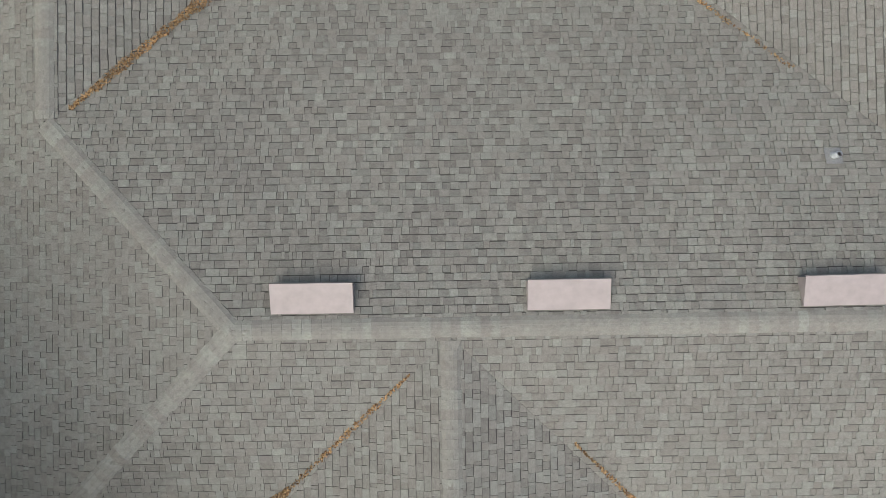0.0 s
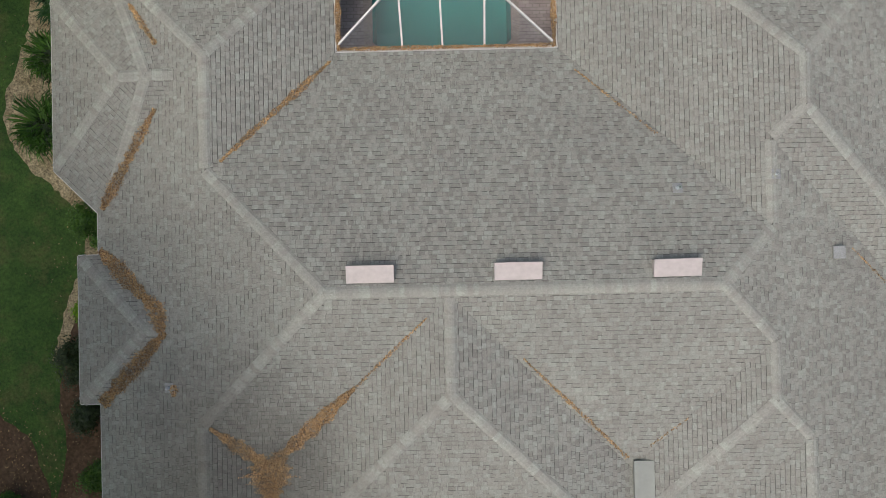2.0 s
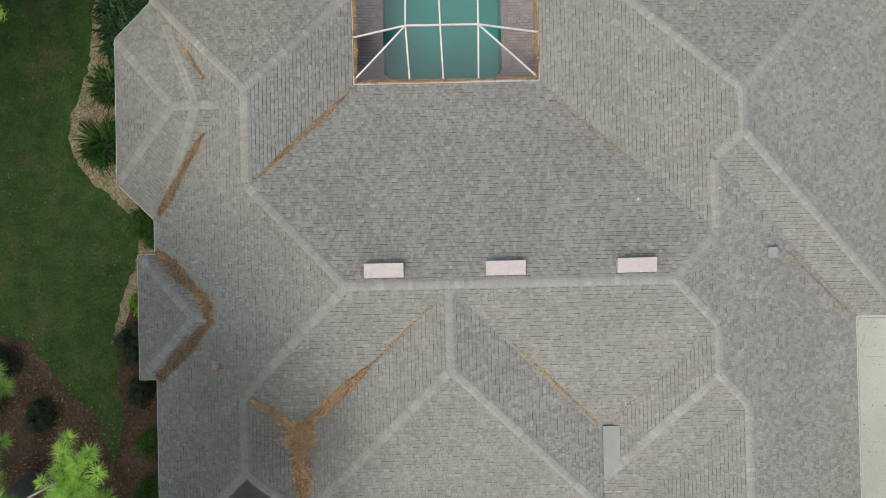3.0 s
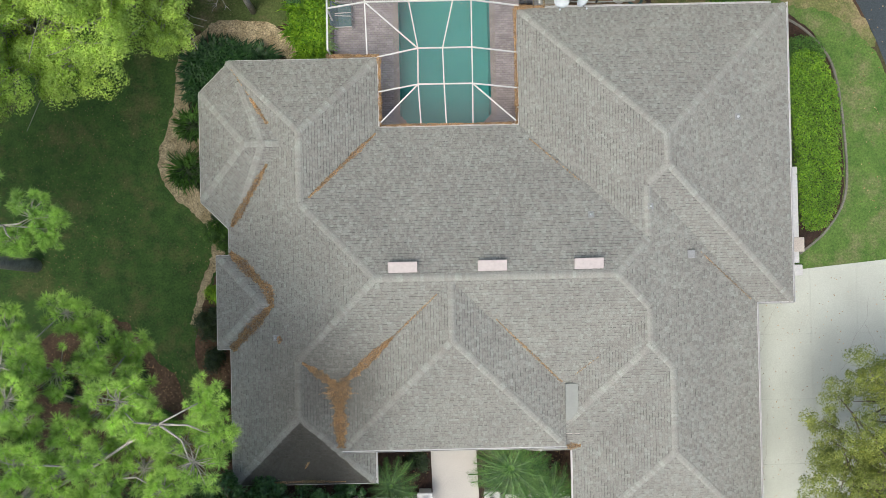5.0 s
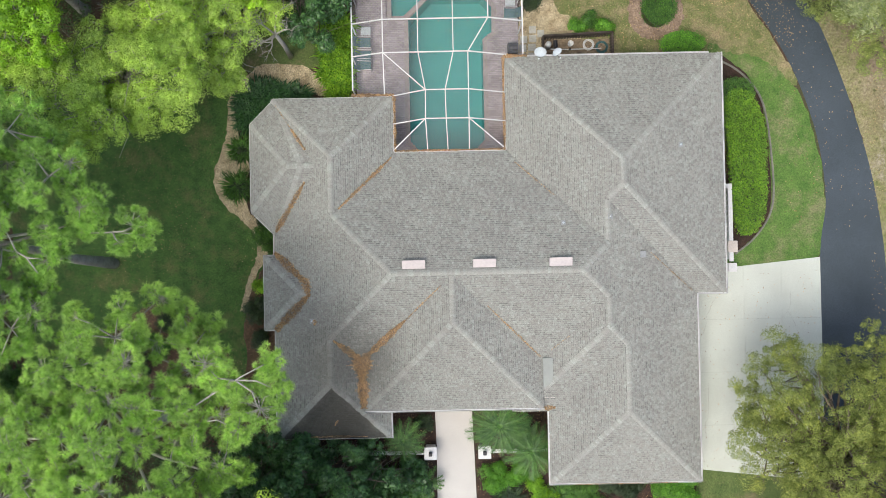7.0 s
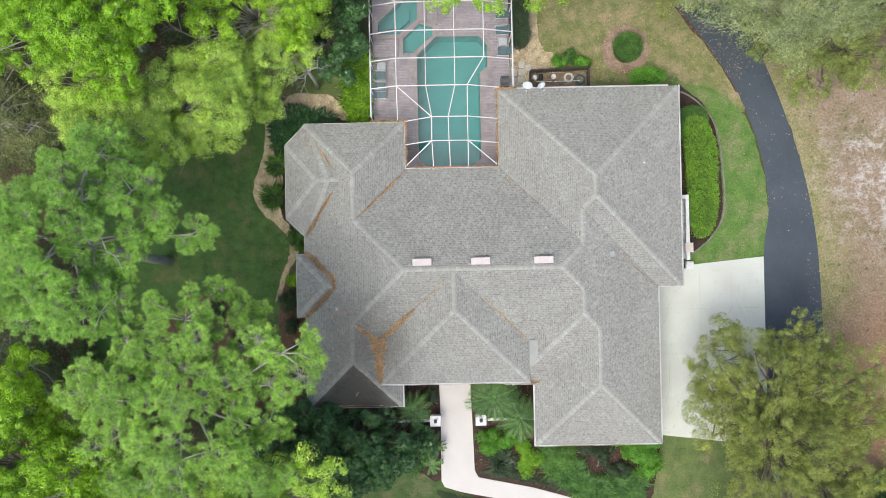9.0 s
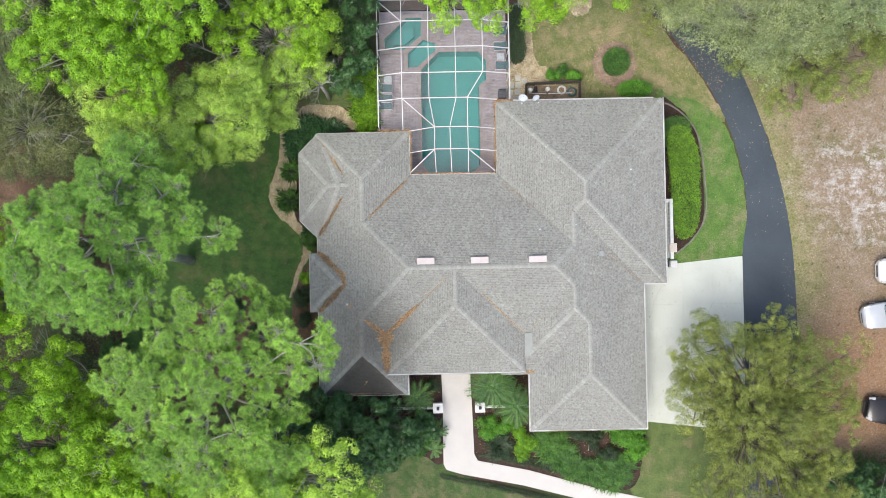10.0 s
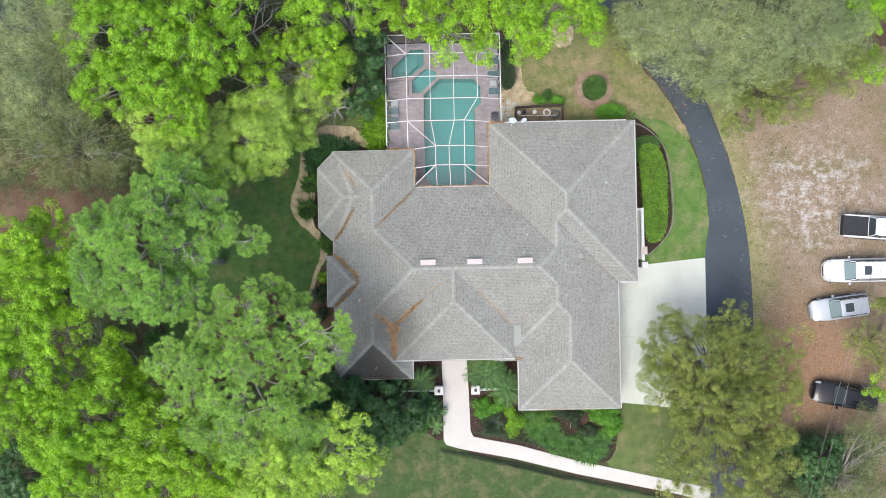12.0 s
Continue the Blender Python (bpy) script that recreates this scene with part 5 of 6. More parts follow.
D1, D2, M1, M2 = (X1, 10.88, HI), (1.2, 10.88, HI), (-1.45, 10.88, HI), (0.42, 10.88, HI)
for a, b in ((D1, E1), (M1, E1), (M2, (-0.05, 8.87, HI)), (D2, E2), (E1, E2), (E1, F1), (E2, F2), (F1, F2), (D1, (X1, 8.8, LO)),
             ((-2.88, 8.72, LO), E1), (E2, (3.2, 8.8, LO)), ((-2.88, 7.2, LO), F1), (F2, (3.2, 7.25, LO)), (F1, (-2.84, 5.83, LO)), (F2, (3.08, 5.83, LO)),
             (F1, (-1.05, 5.8, LO)), (F2, (1.2, 5.8, LO)), ((-0.05, 8.87, HI), (-0.02, 7.34, HI)), ((-0.02, 7.34, HI), (0.05, 5.8, LO))):
    beam(a, b, 0.05)
screen_panel(D1, D2, E2, E1)
screen_panel(E1, E2, F2, F1)
screen_panel(F1, F2, (3.1, 5.8, LO), (-2.84, 5.8, LO))
screen_panel(D2, (3.2, 10.83, LO), (3.2, 8.8, LO), E2)
screen_panel(E2, (3.2, 8.8, LO), (3.2, 7.25, LO), F2)
screen_panel((-2.88, 8.72, LO), E1, F1, (-2.88, 7.2, LO))
screen_panel((XW, 10.88, LO), D1, (X1, 8.8, LO), (XW, 9.05, LO))
screen_panel(D1, E1, (-2.88, 8.72, LO), (X1, 8.8, LO))
for x, y in [(XW, y) for y in (9.1, *ROWS_Y, 17.9)] + [(XE, y) for y in (10.9, *ROWS_Y[:3], 17.9)]:
    part("post", Geo().box(x - 0.03, y - 0.03, 0.0, x + 0.03, y + 0.03, LO - 0.05), WHITE, cage)

# ---- terrace furniture ----
SLING = mottled("teal grey sling fabric", (0.06, 0.13, 0.14), (0.1, 0.19, 0.2), 4, 60, 0.8, 0.1)
TABLE_TOP = mottled("frosted white table top", (0.5, 0.54, 0.55), (0.6, 0.64, 0.65), 5, 30, 0.3)


def lounge_chair(x, y, rz, label):
    t = thing("lounge_chair", label, "chair", "sling chairs round the pool", at=pose(x, y, 0.06, 0, 0, rz))
    part("seat", Geo().loft([[(-0.28, -0.3, 0.36), (0.28, -0.3, 0.36), (0.28, -0.3, 0.385), (-0.28, -0.3, 0.385)], [(-0.28, 0.0, 0.33), (0.28, 0.0, 0.33), (0.28, 0.0, 0.355), (-0.28, 0.0, 0.355)],
                             [(-0.28, 0.3, 0.35), (0.28, 0.3, 0.35), (0.28, 0.3, 0.375), (-0.28, 0.3, 0.375)]]), SLING, t)
    part("backrest", Geo().loft([[(-0.28, 0.3, 0.37), (0.28, 0.3, 0.37), (0.28, 0.32, 0.35), (-0.28, 0.32, 0.35)], [(-0.28, 0.6, 0.9), (0.28, 0.6, 0.9), (0.28, 0.62, 0.89), (-0.28, 0.62, 0.89)]]), SLING, t)
    for s in (-1, 1):
        part("armrest", Geo().tube([(s * 0.32, -0.32, 0.0), (s * 0.32, -0.32, 0.56), (s * 0.32, 0.42, 0.6)], 0.018, 6), WHITE, t)
        part("leg", Geo().tube([(s * 0.32, 0.42, 0.6), (s * 0.3, 0.5, 0.0)], 0.016, 6), WHITE, t)


for x, y, rz in ((-4.5, 12.2, 90), (-4.5, 11.45, 88), (-4.5, 10.95, 93), (3.6, 16.2, -90), (3.62, 15.1, -88), (3.7, 13.7, -92)):
    lounge_chair(x, y, rz, "pool chair with teal-grey sling fabric and white frame")
for x, y in ((-4.45, 12.85), (3.75, 14.35)):
    t = thing("side_table", "small white side table on the pool terrace", "table")
    part("tabletop", Geo().box(x - 0.28, y - 0.24, 0.5, x + 0.28, y + 0.24, 0.54, 0.02), TABLE_TOP, t)
    for a, b in ((-1, -1), (1, -1), (1, 1), (-1, 1)):
        part("leg", Geo().tube([(x + a * 0.22, y + b * 0.18, 0.06), (x + a * 0.22, y + b * 0.18, 0.5)], 0.015, 6), WHITE, t)
g = thing("grill", "dark covered grill on the pool terrace", "grill")
part("cabinet", Geo().box(3.55, 11.35, 0.06, 4.1, 11.95, 0.85, 0.03), DARK_METAL, g)
part("hood", Geo().tube([(3.57, 11.65, 0.88), (4.08, 11.65, 0.88)], 0.26, 12), DARK_METAL, g)
bx0 = mottled("beige flagstone", (0.42, 0.41, 0.36), (0.52, 0.51, 0.45), 2, 25)
for x, y in ((5.05, 12.85), (5.52, 12.62), (4.55, 12.3), (5.04, 12.34), (4.48, 11.8), (4.98, 11.84), (4.46, 11.3), (4.96, 11.33)):
    r = random.Random(int(x * 91 + y * 17))
    tagged(part("stepping_stone", Geo().box(x - 0.21, y - 0.21, 0.0, x + 0.21 + r.uniform(-0.04, 0.04), y + 0.21, 0.06 + r.uniform(0, 0.015), 0.015), bx0), "square beige stepping stone in gravel", "paving stone", "stepping stones by the enclosure")

# ---- pump yard north of the garage ----
WOOD = mottled("weathered dark wood", (0.045, 0.035, 0.028), (0.1, 0.08, 0.065), 3, 40, 0.9, 0.5)
POT = mottled("white plastic", (0.66, 0.66, 0.63), (0.76, 0.76, 0.73), 4, 30, 0.4, 0.03)
HOSE = mottled("blue green hose", (0.03, 0.1, 0.1), (0.05, 0.15, 0.15), 8, 60, 0.4, 0.05)
fence = thing("equipment_fence", "low dark wooden fence round pool equipment", "fence")
for a, b in (((5.55, 12.3), (9.45, 12.45)), ((9.45, 12.45), (9.45, 11.25)), ((5.55, 12.3), (5.55, 11.25))):
    for z in (0.45, 0.85):
        part("rail", Geo().bar((*a, z), (*b, z), 0.09, 0.1), WOOD, fence)
    n = int(math.hypot(b[0] - a[0], b[1] - a[1]) / 0.16)
    for i in range(n + 1):
        x, y = a[0] + (b[0] - a[0]) * i / n, a[1] + (b[1] - a[1]) * i / n
        part("picket", Geo().box(x - 0.05, y - 0.012 - 0.05, 0.0, x + 0.05, y - 0.05 + 0.012, 0.95), WOOD, fence)
tagged(part("equipment_pad", Geo().box(5.6, 10.9, 0.0, 9.4, 12.25, 0.06), LOT_STRAW), "leaf-covered ground inside the fence", "ground", kind="structure")
pump = thing("pool_pump", "white and black pool pump with filter tank", "pool pump")
part("tank", Geo().tube([(5.85, 11.85, 0.06), (5.85, 11.85, 0.7), (5.85, 11.85, 0.8)], [0.17, 0.17, 0.08], 16), POT, pump, smooth=True)
part("motor", Geo().tube([(6.3, 12.15, 0.25), (6.3, 11.75, 0.25)], 0.12, 12), DARK_METAL, pump)
part("pipe", Geo().tube([(5.95, 11.65, 0.35), (7.0, 11.62, 0.3), (8.9, 11.66, 0.25)], 0.03, 8), POT, pump)
part("valve", Geo().tube([(7.1, 11.62, 0.3), (7.1, 11.62, 0.48)], 0.05, 8), DARK_METAL, pump)
for x, y, r, h in ((7.15, 11.95, 0.17, 0.4), (5.0, 18.0, 0.3, 0.3)):
    t = thing("planter_pot", "round white plastic pot", "pot")
    rings = [[(x + q * math.cos(a), y + q * math.sin(a), z) for a in np.arange(0, 6.28, 0.3927)] for q, z in ((r * 0.75, 0.03), (r, h), (r * 0.88, h), (r * 0.7, h - 0.1))]
    part("body", Geo().loft(rings), POT, t, smooth=True)
for x, y, turn, colour, words in ((8.2, 11.9, 0.33, POT, "coiled white hose on the ground"), (8.95, 11.75, 0.36, HOSE, "coiled blue-green garden hose on the ground")):
    coil = thing("garden_hose", words, "hose")
    part("coil", Geo().tube([(x + (turn - 0.003 * i) * math.cos(i * 0.5), y + (turn - 0.003 * i) * math.sin(i * 0.5), 0.1 + 0.0025 * i) for i in range(42)], 0.03, 6), colour, coil, smooth=True)

# ---- east porch ----
porch = thing("side_porch", "narrow white side porch with step", "porch")
part("rail_top", Geo().box(15.66, -0.6, 0.9, 15.9, 3.75, 1.0, 0.02), WHITE, porch)
part("rail_end", Geo().box(14.95, 3.5, 0.9, 15.66, 3.75, 1.0, 0.02), WHITE, porch)
for i in range(14):
    part("baluster", Geo().box(15.74, -0.1 + i * 0.29, 0.05, 15.82, -0.02 + i * 0.29, 0.9), WHITE, porch)
part("floor", Geo().box(14.3, -0.5, 0.0, 15.95, 3.75, 0.12), CONCRETE, porch)
part("post", Geo().box(15.55, -0.1, 1.004, 16.1, 0.55, 1.1, 0.02), STUCCO, porch)
step = thing("porch_step", "small white block step by the porch", "step")
part("block", Geo().box(15.8, -1.2, 0.0, 16.3, -0.7, 0.35, 0.02), WHITE, step)
bin_ = thing("utility_box", "dark utility box beside the porch", "utility box")
part("body", Geo().box(15.0, -1.15, 0.0, 15.6, -0.6, 0.8, 0.03), DARK_METAL, bin_)

# ---- front gate posts ----
for s, x in ((-1, -1.27), (1, 1.75)):
    t = thing("gate_post", "white square lamp post beside the front walk", "post", "posts at the front walk")
    part("shaft", Geo().box(x - 0.28, -11.22, 0.0, x + 0.28, -10.66, 1.05, 0.02), WHITE, t)
    part("cap", Geo().box(x - 0.36, -11.3, 1.05, x + 0.36, -10.58, 1.15, 0.03), WHITE, t)
    part("lantern", Geo().box(x - 0.1, -11.04, 1.15, x + 0.1, -10.84, 1.45, 0.03), DARK_METAL, t)
for a, b in ((-4.6, -1.6), (2.1, 5.3)):
    t = thing("rail_fence", "low white rail fence", "fence", "fences beside the walk")
    for z in (0.4, 0.85):
        part("rail", Geo().bar((a, -10.98, z), (b, -11.0, z), 0.1, 0.1), WHITE, t)
    for i in range(4):
        x = a + 0.15 + (b - a - 0.3) * i / 3
        part("post", Geo().box(x - 0.05, -11.04, 0, x + 0.05, -10.94, 0.9), WHITE, t)

# ---- shrubs, hedges, palms ----
SHRUB = {
    "green": leaf_mat("green shrub leaves", (0.03, 0.1, 0.015), (0.11, 0.24, 0.035), 0.5, 0.2),
    "lime": leaf_mat("yellow-green shrub leaves", (0.1, 0.28, 0.015), (0.3, 0.52, 0.03), 0.5, 0.25),
    "bright": leaf_mat("fresh green shrub leaves", (0.06, 0.2, 0.015), (0.19, 0.44, 0.035), 0.5, 0.25),
    "hedge": leaf_mat("clipped hedge leaves", (0.08, 0.21, 0.012), (0.25, 0.44, 0.03), 0.5, 0.2),
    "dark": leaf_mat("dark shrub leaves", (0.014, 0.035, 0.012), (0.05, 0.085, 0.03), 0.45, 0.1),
    "fern": leaf_mat("fern fronds", (0.035, 0.11, 0.016), (0.11, 0.24, 0.04), 0.5, 0.2),
    "clump": leaf_mat("dark arching grass leaves", (0.012, 0.05, 0.014), (0.05, 0.13, 0.035), 0.45, 0.1),
    "palm": leaf_mat("palm leaflets", (0.04, 0.12, 0.02), (0.13, 0.27, 0.055), 0.45, 0.2),
}


def shrub(kind, x, y, r, h, label, seed, size=0.09):
    gen, rnd = np.random.default_rng(seed), random.Random(seed)
    top = thing("shrub", label, "shrub")
    n = max(5, int(9 * r))
    a = gen.uniform(0, 6.28, n)
    t = np.sqrt(gen.uniform(0, 1, n)) * r * 0.7
    c = np.column_stack([x + t * np.cos(a), y + t * np.sin(a), h * gen.uniform(0.4, 0.65, n)])
    q = np.column_stack([np.full(n, r * 0.42), np.full(n, r * 0.42), np.full(n, h * 0.42)]) * gen.uniform(0.75, 1.2, (n, 1))
    g = Geo()
    for k in range(n):
        g.tube([(x + rnd.uniform(-0.1, 0.1), y + rnd.uniform(-0.1, 0.1), -0.02), tuple(c[k] * 0.5 + np.array([x, y, 0]) * 0.5 - np.array([0, 0, c[k][2] * 0.1])), tuple(c[k])], [0.03, 0.02, 0.008], 5)
    part("stem", g, BARK, top)
    new("foliage", fast_mesh("foliage", foliage(gen, c, q, int((60 if h > 1.4 else 140) * r * r) + 40, 52, 0.11, size, 0.65), 3, SHRUB[kind])).parent = top


def spiky(kind, x, y, r, h, label, seed, name="fern_clump", blades=230, width=0.017):
    """A clump of arching strap leaves."""
    gen = np.random.default_rng(seed)
    top = thing(name, label, "plant")
    v = []
    for _ in range(blades):
        a, l = gen.uniform(0, 6.28), r * gen.uniform(0.6, 1.1)
        out = np.array([math.cos(a), math.sin(a), 0])
        side = np.array([-math.sin(a), math.cos(a), 0]) * width * (0.6 + r)
        foot = np.array([x, y, 0]) + out * gen.uniform(0, 0.35 * r) + np.array([gen.normal(), gen.normal(), 0]) * 0.12 * r
        pts = [foot + out * l * t + np.array([0, 0, h * gen.uniform(0.85, 1.1) * (1.7 * t - 1.35 * t * t) * 2.0 + 0.02]) for t in (0, 0.3, 0.65, 1.0)]
        wid = (0.7, 1.0, 0.8, 0.1)
        for i in range(3):
            v += [pts[i] - side * wid[i], pts[i] + side * wid[i], pts[i + 1] + side * wid[i + 1], pts[i + 1] - side * wid[i + 1]]
    new("fronds", fast_mesh("fronds", np.array(v), 4, SHRUB[kind])).parent = top


def palm(x, y, z, r, fronds, seed):
    """A small feather palm: ringed trunk and arching fronds with leaflets."""
    gen = np.random.default_rng(seed)
    top = thing("palm_tree", "small feather palm with arching green fronds", "palm", "palms by the entry")
    part("trunk", Geo().tube([(x, y, -0.05), (x, y, z * 0.3), (x, y, z * 0.65), (x, y, z)], [0.13, 0.1, 0.1, 0.12], 10), BARK, top, smooth=True)
    for i in range(fronds):
        a = i * 2.39996 + gen.uniform(-0.15, 0.15)
        l = r * gen.uniform(0.8, 1.1)
        rise = gen.uniform(0.15, 0.75)
        out, side = np.array([math.cos(a), math.sin(a), 0]), np.array([-math.sin(a), math.cos(a), 0])
        line = [np.array([x, y, z]) + out * l * t + np.array([0, 0, l * (rise * t - 0.75 * t * t)]) for t in np.linspace(0, 1, 12)]
        v = []
        for j in range(1, 12):
            for e in (0.0, 0.25, 0.5, 0.75):
                if j == 11 and e > 0:
                    continue
                p = line[j] + (line[min(j + 1, 11)] - line[j]) * e
                t = (j + e) / 11
                ll = l * 0.3 * (0.45 + 1.4 * t - 1.55 * t * t)
                for s in (-1, 1):
                    way = side * s * 0.8 + out * 0.75 + np.array([0, 0, -0.25 + gen.uniform(-0.1, 0.15)])
                    b = out * 0.009
                    v += [p - b, p + b, p + way * ll + b * 0.15, p + way * ll - b * 0.15]
        for j in range(11):
            b = side * 0.02
            v += [line[j] - b, line[j] + b, line[j + 1] + b, line[j + 1] - b]
        f = new("frond", fast_mesh("frond", np.array(v), 4, SHRUB["palm"]))
        f.parent = top


for i, (x, y, z, r, n) in enumerate(((2.55, -9.25, 2.3, 1.75, 40), (4.3, -10.75, 2.0, 1.5, 34), (3.6, -10.1, 1.5, 1.1, 16), (-2.75, -10.1, 1.7, 1.25, 20), (-1.5, -12.6, 0.9, 0.9, 14), (-1.6, -13.9, 0.7, 0.8, 12))):
    palm(x, y, z, r, n, 300 + i)


def hedge(name, label, outline, z, kind, count, seed, size=0.09):
    """A clipped hedge over a plan outline: leaves over a bumpy top and sides, round a solid dark core."""
    gen = np.random.default_rng(seed)
    xs, ys = [p[0] for p in outline], [p[1] for p in outline]
    pts = []
    while len(pts) < count:
        x, y = gen.uniform(min(xs), max(xs)), gen.uniform(min(ys), max(ys))
        if inside(x, y, outline):
            top = z + 0.16 * noise.noise((x * 1.1, y * 1.1, seed)) + 0.1 * noise.noise((x * 3, y * 3, seed + 5))
            pts.append((x + gen.normal() * 0.05, y + gen.normal() * 0.05, top - abs(gen.normal()) * 0.12 if gen.random() < 0.75 else gen.uniform(0.03, max(top, 0.06))))
    p = np.array(pts)
    t = thing(name, label, "hedge")
    n = gen.normal(size=p.shape) * 0.5 + np.array([0, 0, 0.9])
    new("foliage", fast_mesh("foliage", leaf_corners(gen, p, n, size, 0.7), 3, SHRUB[kind])).parent = t
    cx, cy = sum(xs) / len(xs), sum(ys) / len(ys)
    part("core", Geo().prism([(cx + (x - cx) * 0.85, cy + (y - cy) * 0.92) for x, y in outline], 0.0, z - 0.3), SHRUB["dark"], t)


hedge("hedge", "long clipped bright green hedge beside the garage", curve_through([(16.15, 1.3), (17.1, 1.0), (17.8, 2.3), (17.9, 5), (17.8, 7.2), (17.0, 8.9), (15.7, 8.6), (15.85, 5)], True, 4), 1.0, "hedge", 21000, 401)
hedge("hedge", "green shrubs at the end of the hedge", curve_through([(15.3, 7.6), (16.4, 8.1), (17.3, 8.6), (17.2, 9.5), (16.2, 9.7), (15.3, 9.2)], True, 4), 0.85, "green", 5000, 402)
hedge("hedge", "dark clipped hedge outside the pool screen", curve_through([(4.4, 14.1), (5.4, 14.0), (5.5, 15.6), (5.4, 17.6), (4.5, 17.7)], True, 4), 1.4, "dark", 6000, 404)
hedge("round_shrub", "round clipped dark green shrub in a mulch ring", [(12.1 + 1.0 * math.cos(a), 13.75 + 1.0 * math.sin(a)) for a in np.arange(0, 6.28, 0.5)], 1.0, "green", 5000, 407)
hedge("mound_shrub", "bright green mounded shrub beside the eave", [(13.4 + 1.25 * math.cos(a), 11.75 + 0.65 * math.sin(a)) for a in np.arange(0, 6.28, 0.5)], 0.9, "bright", 5000, 408)
hedge("ground_cover", "low dark ground cover along the front walk", curve_through([(1.5, -14.6), (5.5, -15.5), (9.5, -16.6), (12.4, -17.0), (12.2, -16.2), (8, -15.4), (4, -14.6)], True, 4), 0.3, "dark", 7000, 405)
hedge("edging_plants", "low plants edging the front walk", [(-1.3, -15.75), (-0.9, -15.95), (4.8, -17.1), (10, -18.45), (17, -20), (17, -20.35), (10, -18.85), (4.6, -17.5), (-1.2, -16.2)], 0.2, "dark", 6000, 406)

SHRUBS = [  # kind, x, y, radius, height
    ("dark", -11.5, 6.3, 0.65, 0.8), ("dark", -11.7, 4.1, 0.75, 0.9), ("green", -10.35, 1.25, 0.75, 1.1), ("dark", -10.2, 2.2, 0.5, 0.7),
    ("lime", -10.55, -1.2, 0.5, 0.7), ("dark", -10.9, -2.6, 0.8, 1.0), ("dark", -10.6, -4.6, 0.6, 0.8), ("green", -10.4, -6.4, 0.6, 0.8), ("green", -10.2, -8.2, 0.9, 1.2),
    ("bright", 7.5, 12.95, 0.55, 0.8), ("green", 8.2, 13.1, 0.5, 0.8), ("bright", 9.0, 12.95, 0.55, 0.7), 
    ("lime", 4.5, -13.3, 0.75, 0.7), ("lime", 5.0, -14.1, 0.9, 0.7), ("bright", 2.3, -12.5, 0.95, 0.8), ("bright", 3.3, -12.3, 0.85, 0.8),
    ("bright", 12.4, -13.1, 1.2, 1.2), ("bright", 12.9, -14.1, 1.2, 1.1), ("bright", 11.4, -12.9, 0.8, 0.9), ("dark", 9.0, -13.2, 0.8, 0.7), ("dark", 10.0, -13.6, 0.8, 0.8),
    ("green", 7.4, -13.3, 0.7, 0.8), ("dark", 11.0, -14.6, 0.7, 0.6), ("dark", 1.8, -10.2, 0.5, 0.5), ("dark", -2.2, -12.0, 0.8, 0.9), ("green", -2.6, -13.6, 0.9, 0.8), ("dark", -1.6, -9.4, 0.5, 0.5),
    ("dark", -7.4, 16.5, 1.5, 2.4), ("dark", -9.4, 16.0, 1.4, 2.2), ("green", -24.5, -6.6, 1.4, 1.6), ("dark", -15.9, -3.3, 0.7, 0.8), ("green", -16.6, -4.6, 0.8, 0.9), ("dark", -14.6, -5.2, 0.6, 0.7), ("green", -13.0, -7.4, 0.7, 0.8), ("dark", -17.8, -5.8, 0.8, 1.0), ("dark", 27.0, -17.8, 1.5, 1.8), ("dark", 30.4, -18.6, 1.6, 2.0)]
SHRUB_WORDS = {"bright": "fresh mid-green leafy shrub in a planting bed", "dark": "dark evergreen shrub in a mulched bed", "green": "leafy green shrub in a planting bed", "lime": "bright yellow-green shrub in a planting bed"}
for i, (kind, x, y, r, h) in enumerate(SHRUBS):
    shrub(kind, x, y, r, h, SHRUB_WORDS[kind], 500 + i)
for i, (x, y, r, h) in enumerate(((3.1, -13.9, 1.0, 0.5), (6.6, -14.4, 0.9, 0.45), (7.6, -15.0, 0.9, 0.45), (8.7, -15.4, 0.85, 0.4), (9.8, -15.8, 0.9, 0.45), (10.9, -15.6, 0.9, 0.45), (11.8, -16.0, 0.9, 0.4), (7.0, -13.2, 0.8, 0.4), (10.4, -16.4, 0.8, 0.35), (9.2, -16.1, 0.7, 0.35), (6.1, -13.7, 0.8, 0.45), (7.2, -14.2, 0.9, 0.45), (8.1, -14.4, 0.7, 0.4), (12.2, -15.4, 0.8, 0.4), (11.3, -16.7, 0.8, 0.35), (8.3, -15.9, 0.7, 0.35),
                                   (-11.55, 6.3, 0.8, 0.8), (-11.85, 4.2, 0.9, 0.9), (-3.5, -12.6, 0.9, 0.6))):
    spiky("dark" if i == 0 else "fern", x, y, r, h, "clump of arching green fern fronds", 600 + i)

for i in range(11):
    spiky("hedge", -6.1 + 0.4 * math.sin(i * 2.3), 9.6 + i * 0.4, 0.8, 0.75, "tall clump of bright green strap leaves", 640 + i, "strap_leaf_clump", 150, 0.032)
for i, (x, y) in enumerate(((-11.3, 9.2), (-10.6, 9.5), (-9.9, 9.5), (-9.2, 9.4), (-11.3, 8.4), (-8.4, 9.2), (-10.5, 8.9), (-11.1, 7.8))):
    spiky("clump", x, y, 0.85, 0.55, "dark green clump of arching grass-like leaves", 660 + i, "grass_clump", 130, 0.03)

# ---- fallen leaves and sticks ----
gen = np.random.default_rng(77)
FALLEN = leaf_mat("fallen tan leaves", (0.2, 0.12, 0.06), (0.48, 0.36, 0.22), 0.8, 0.05)


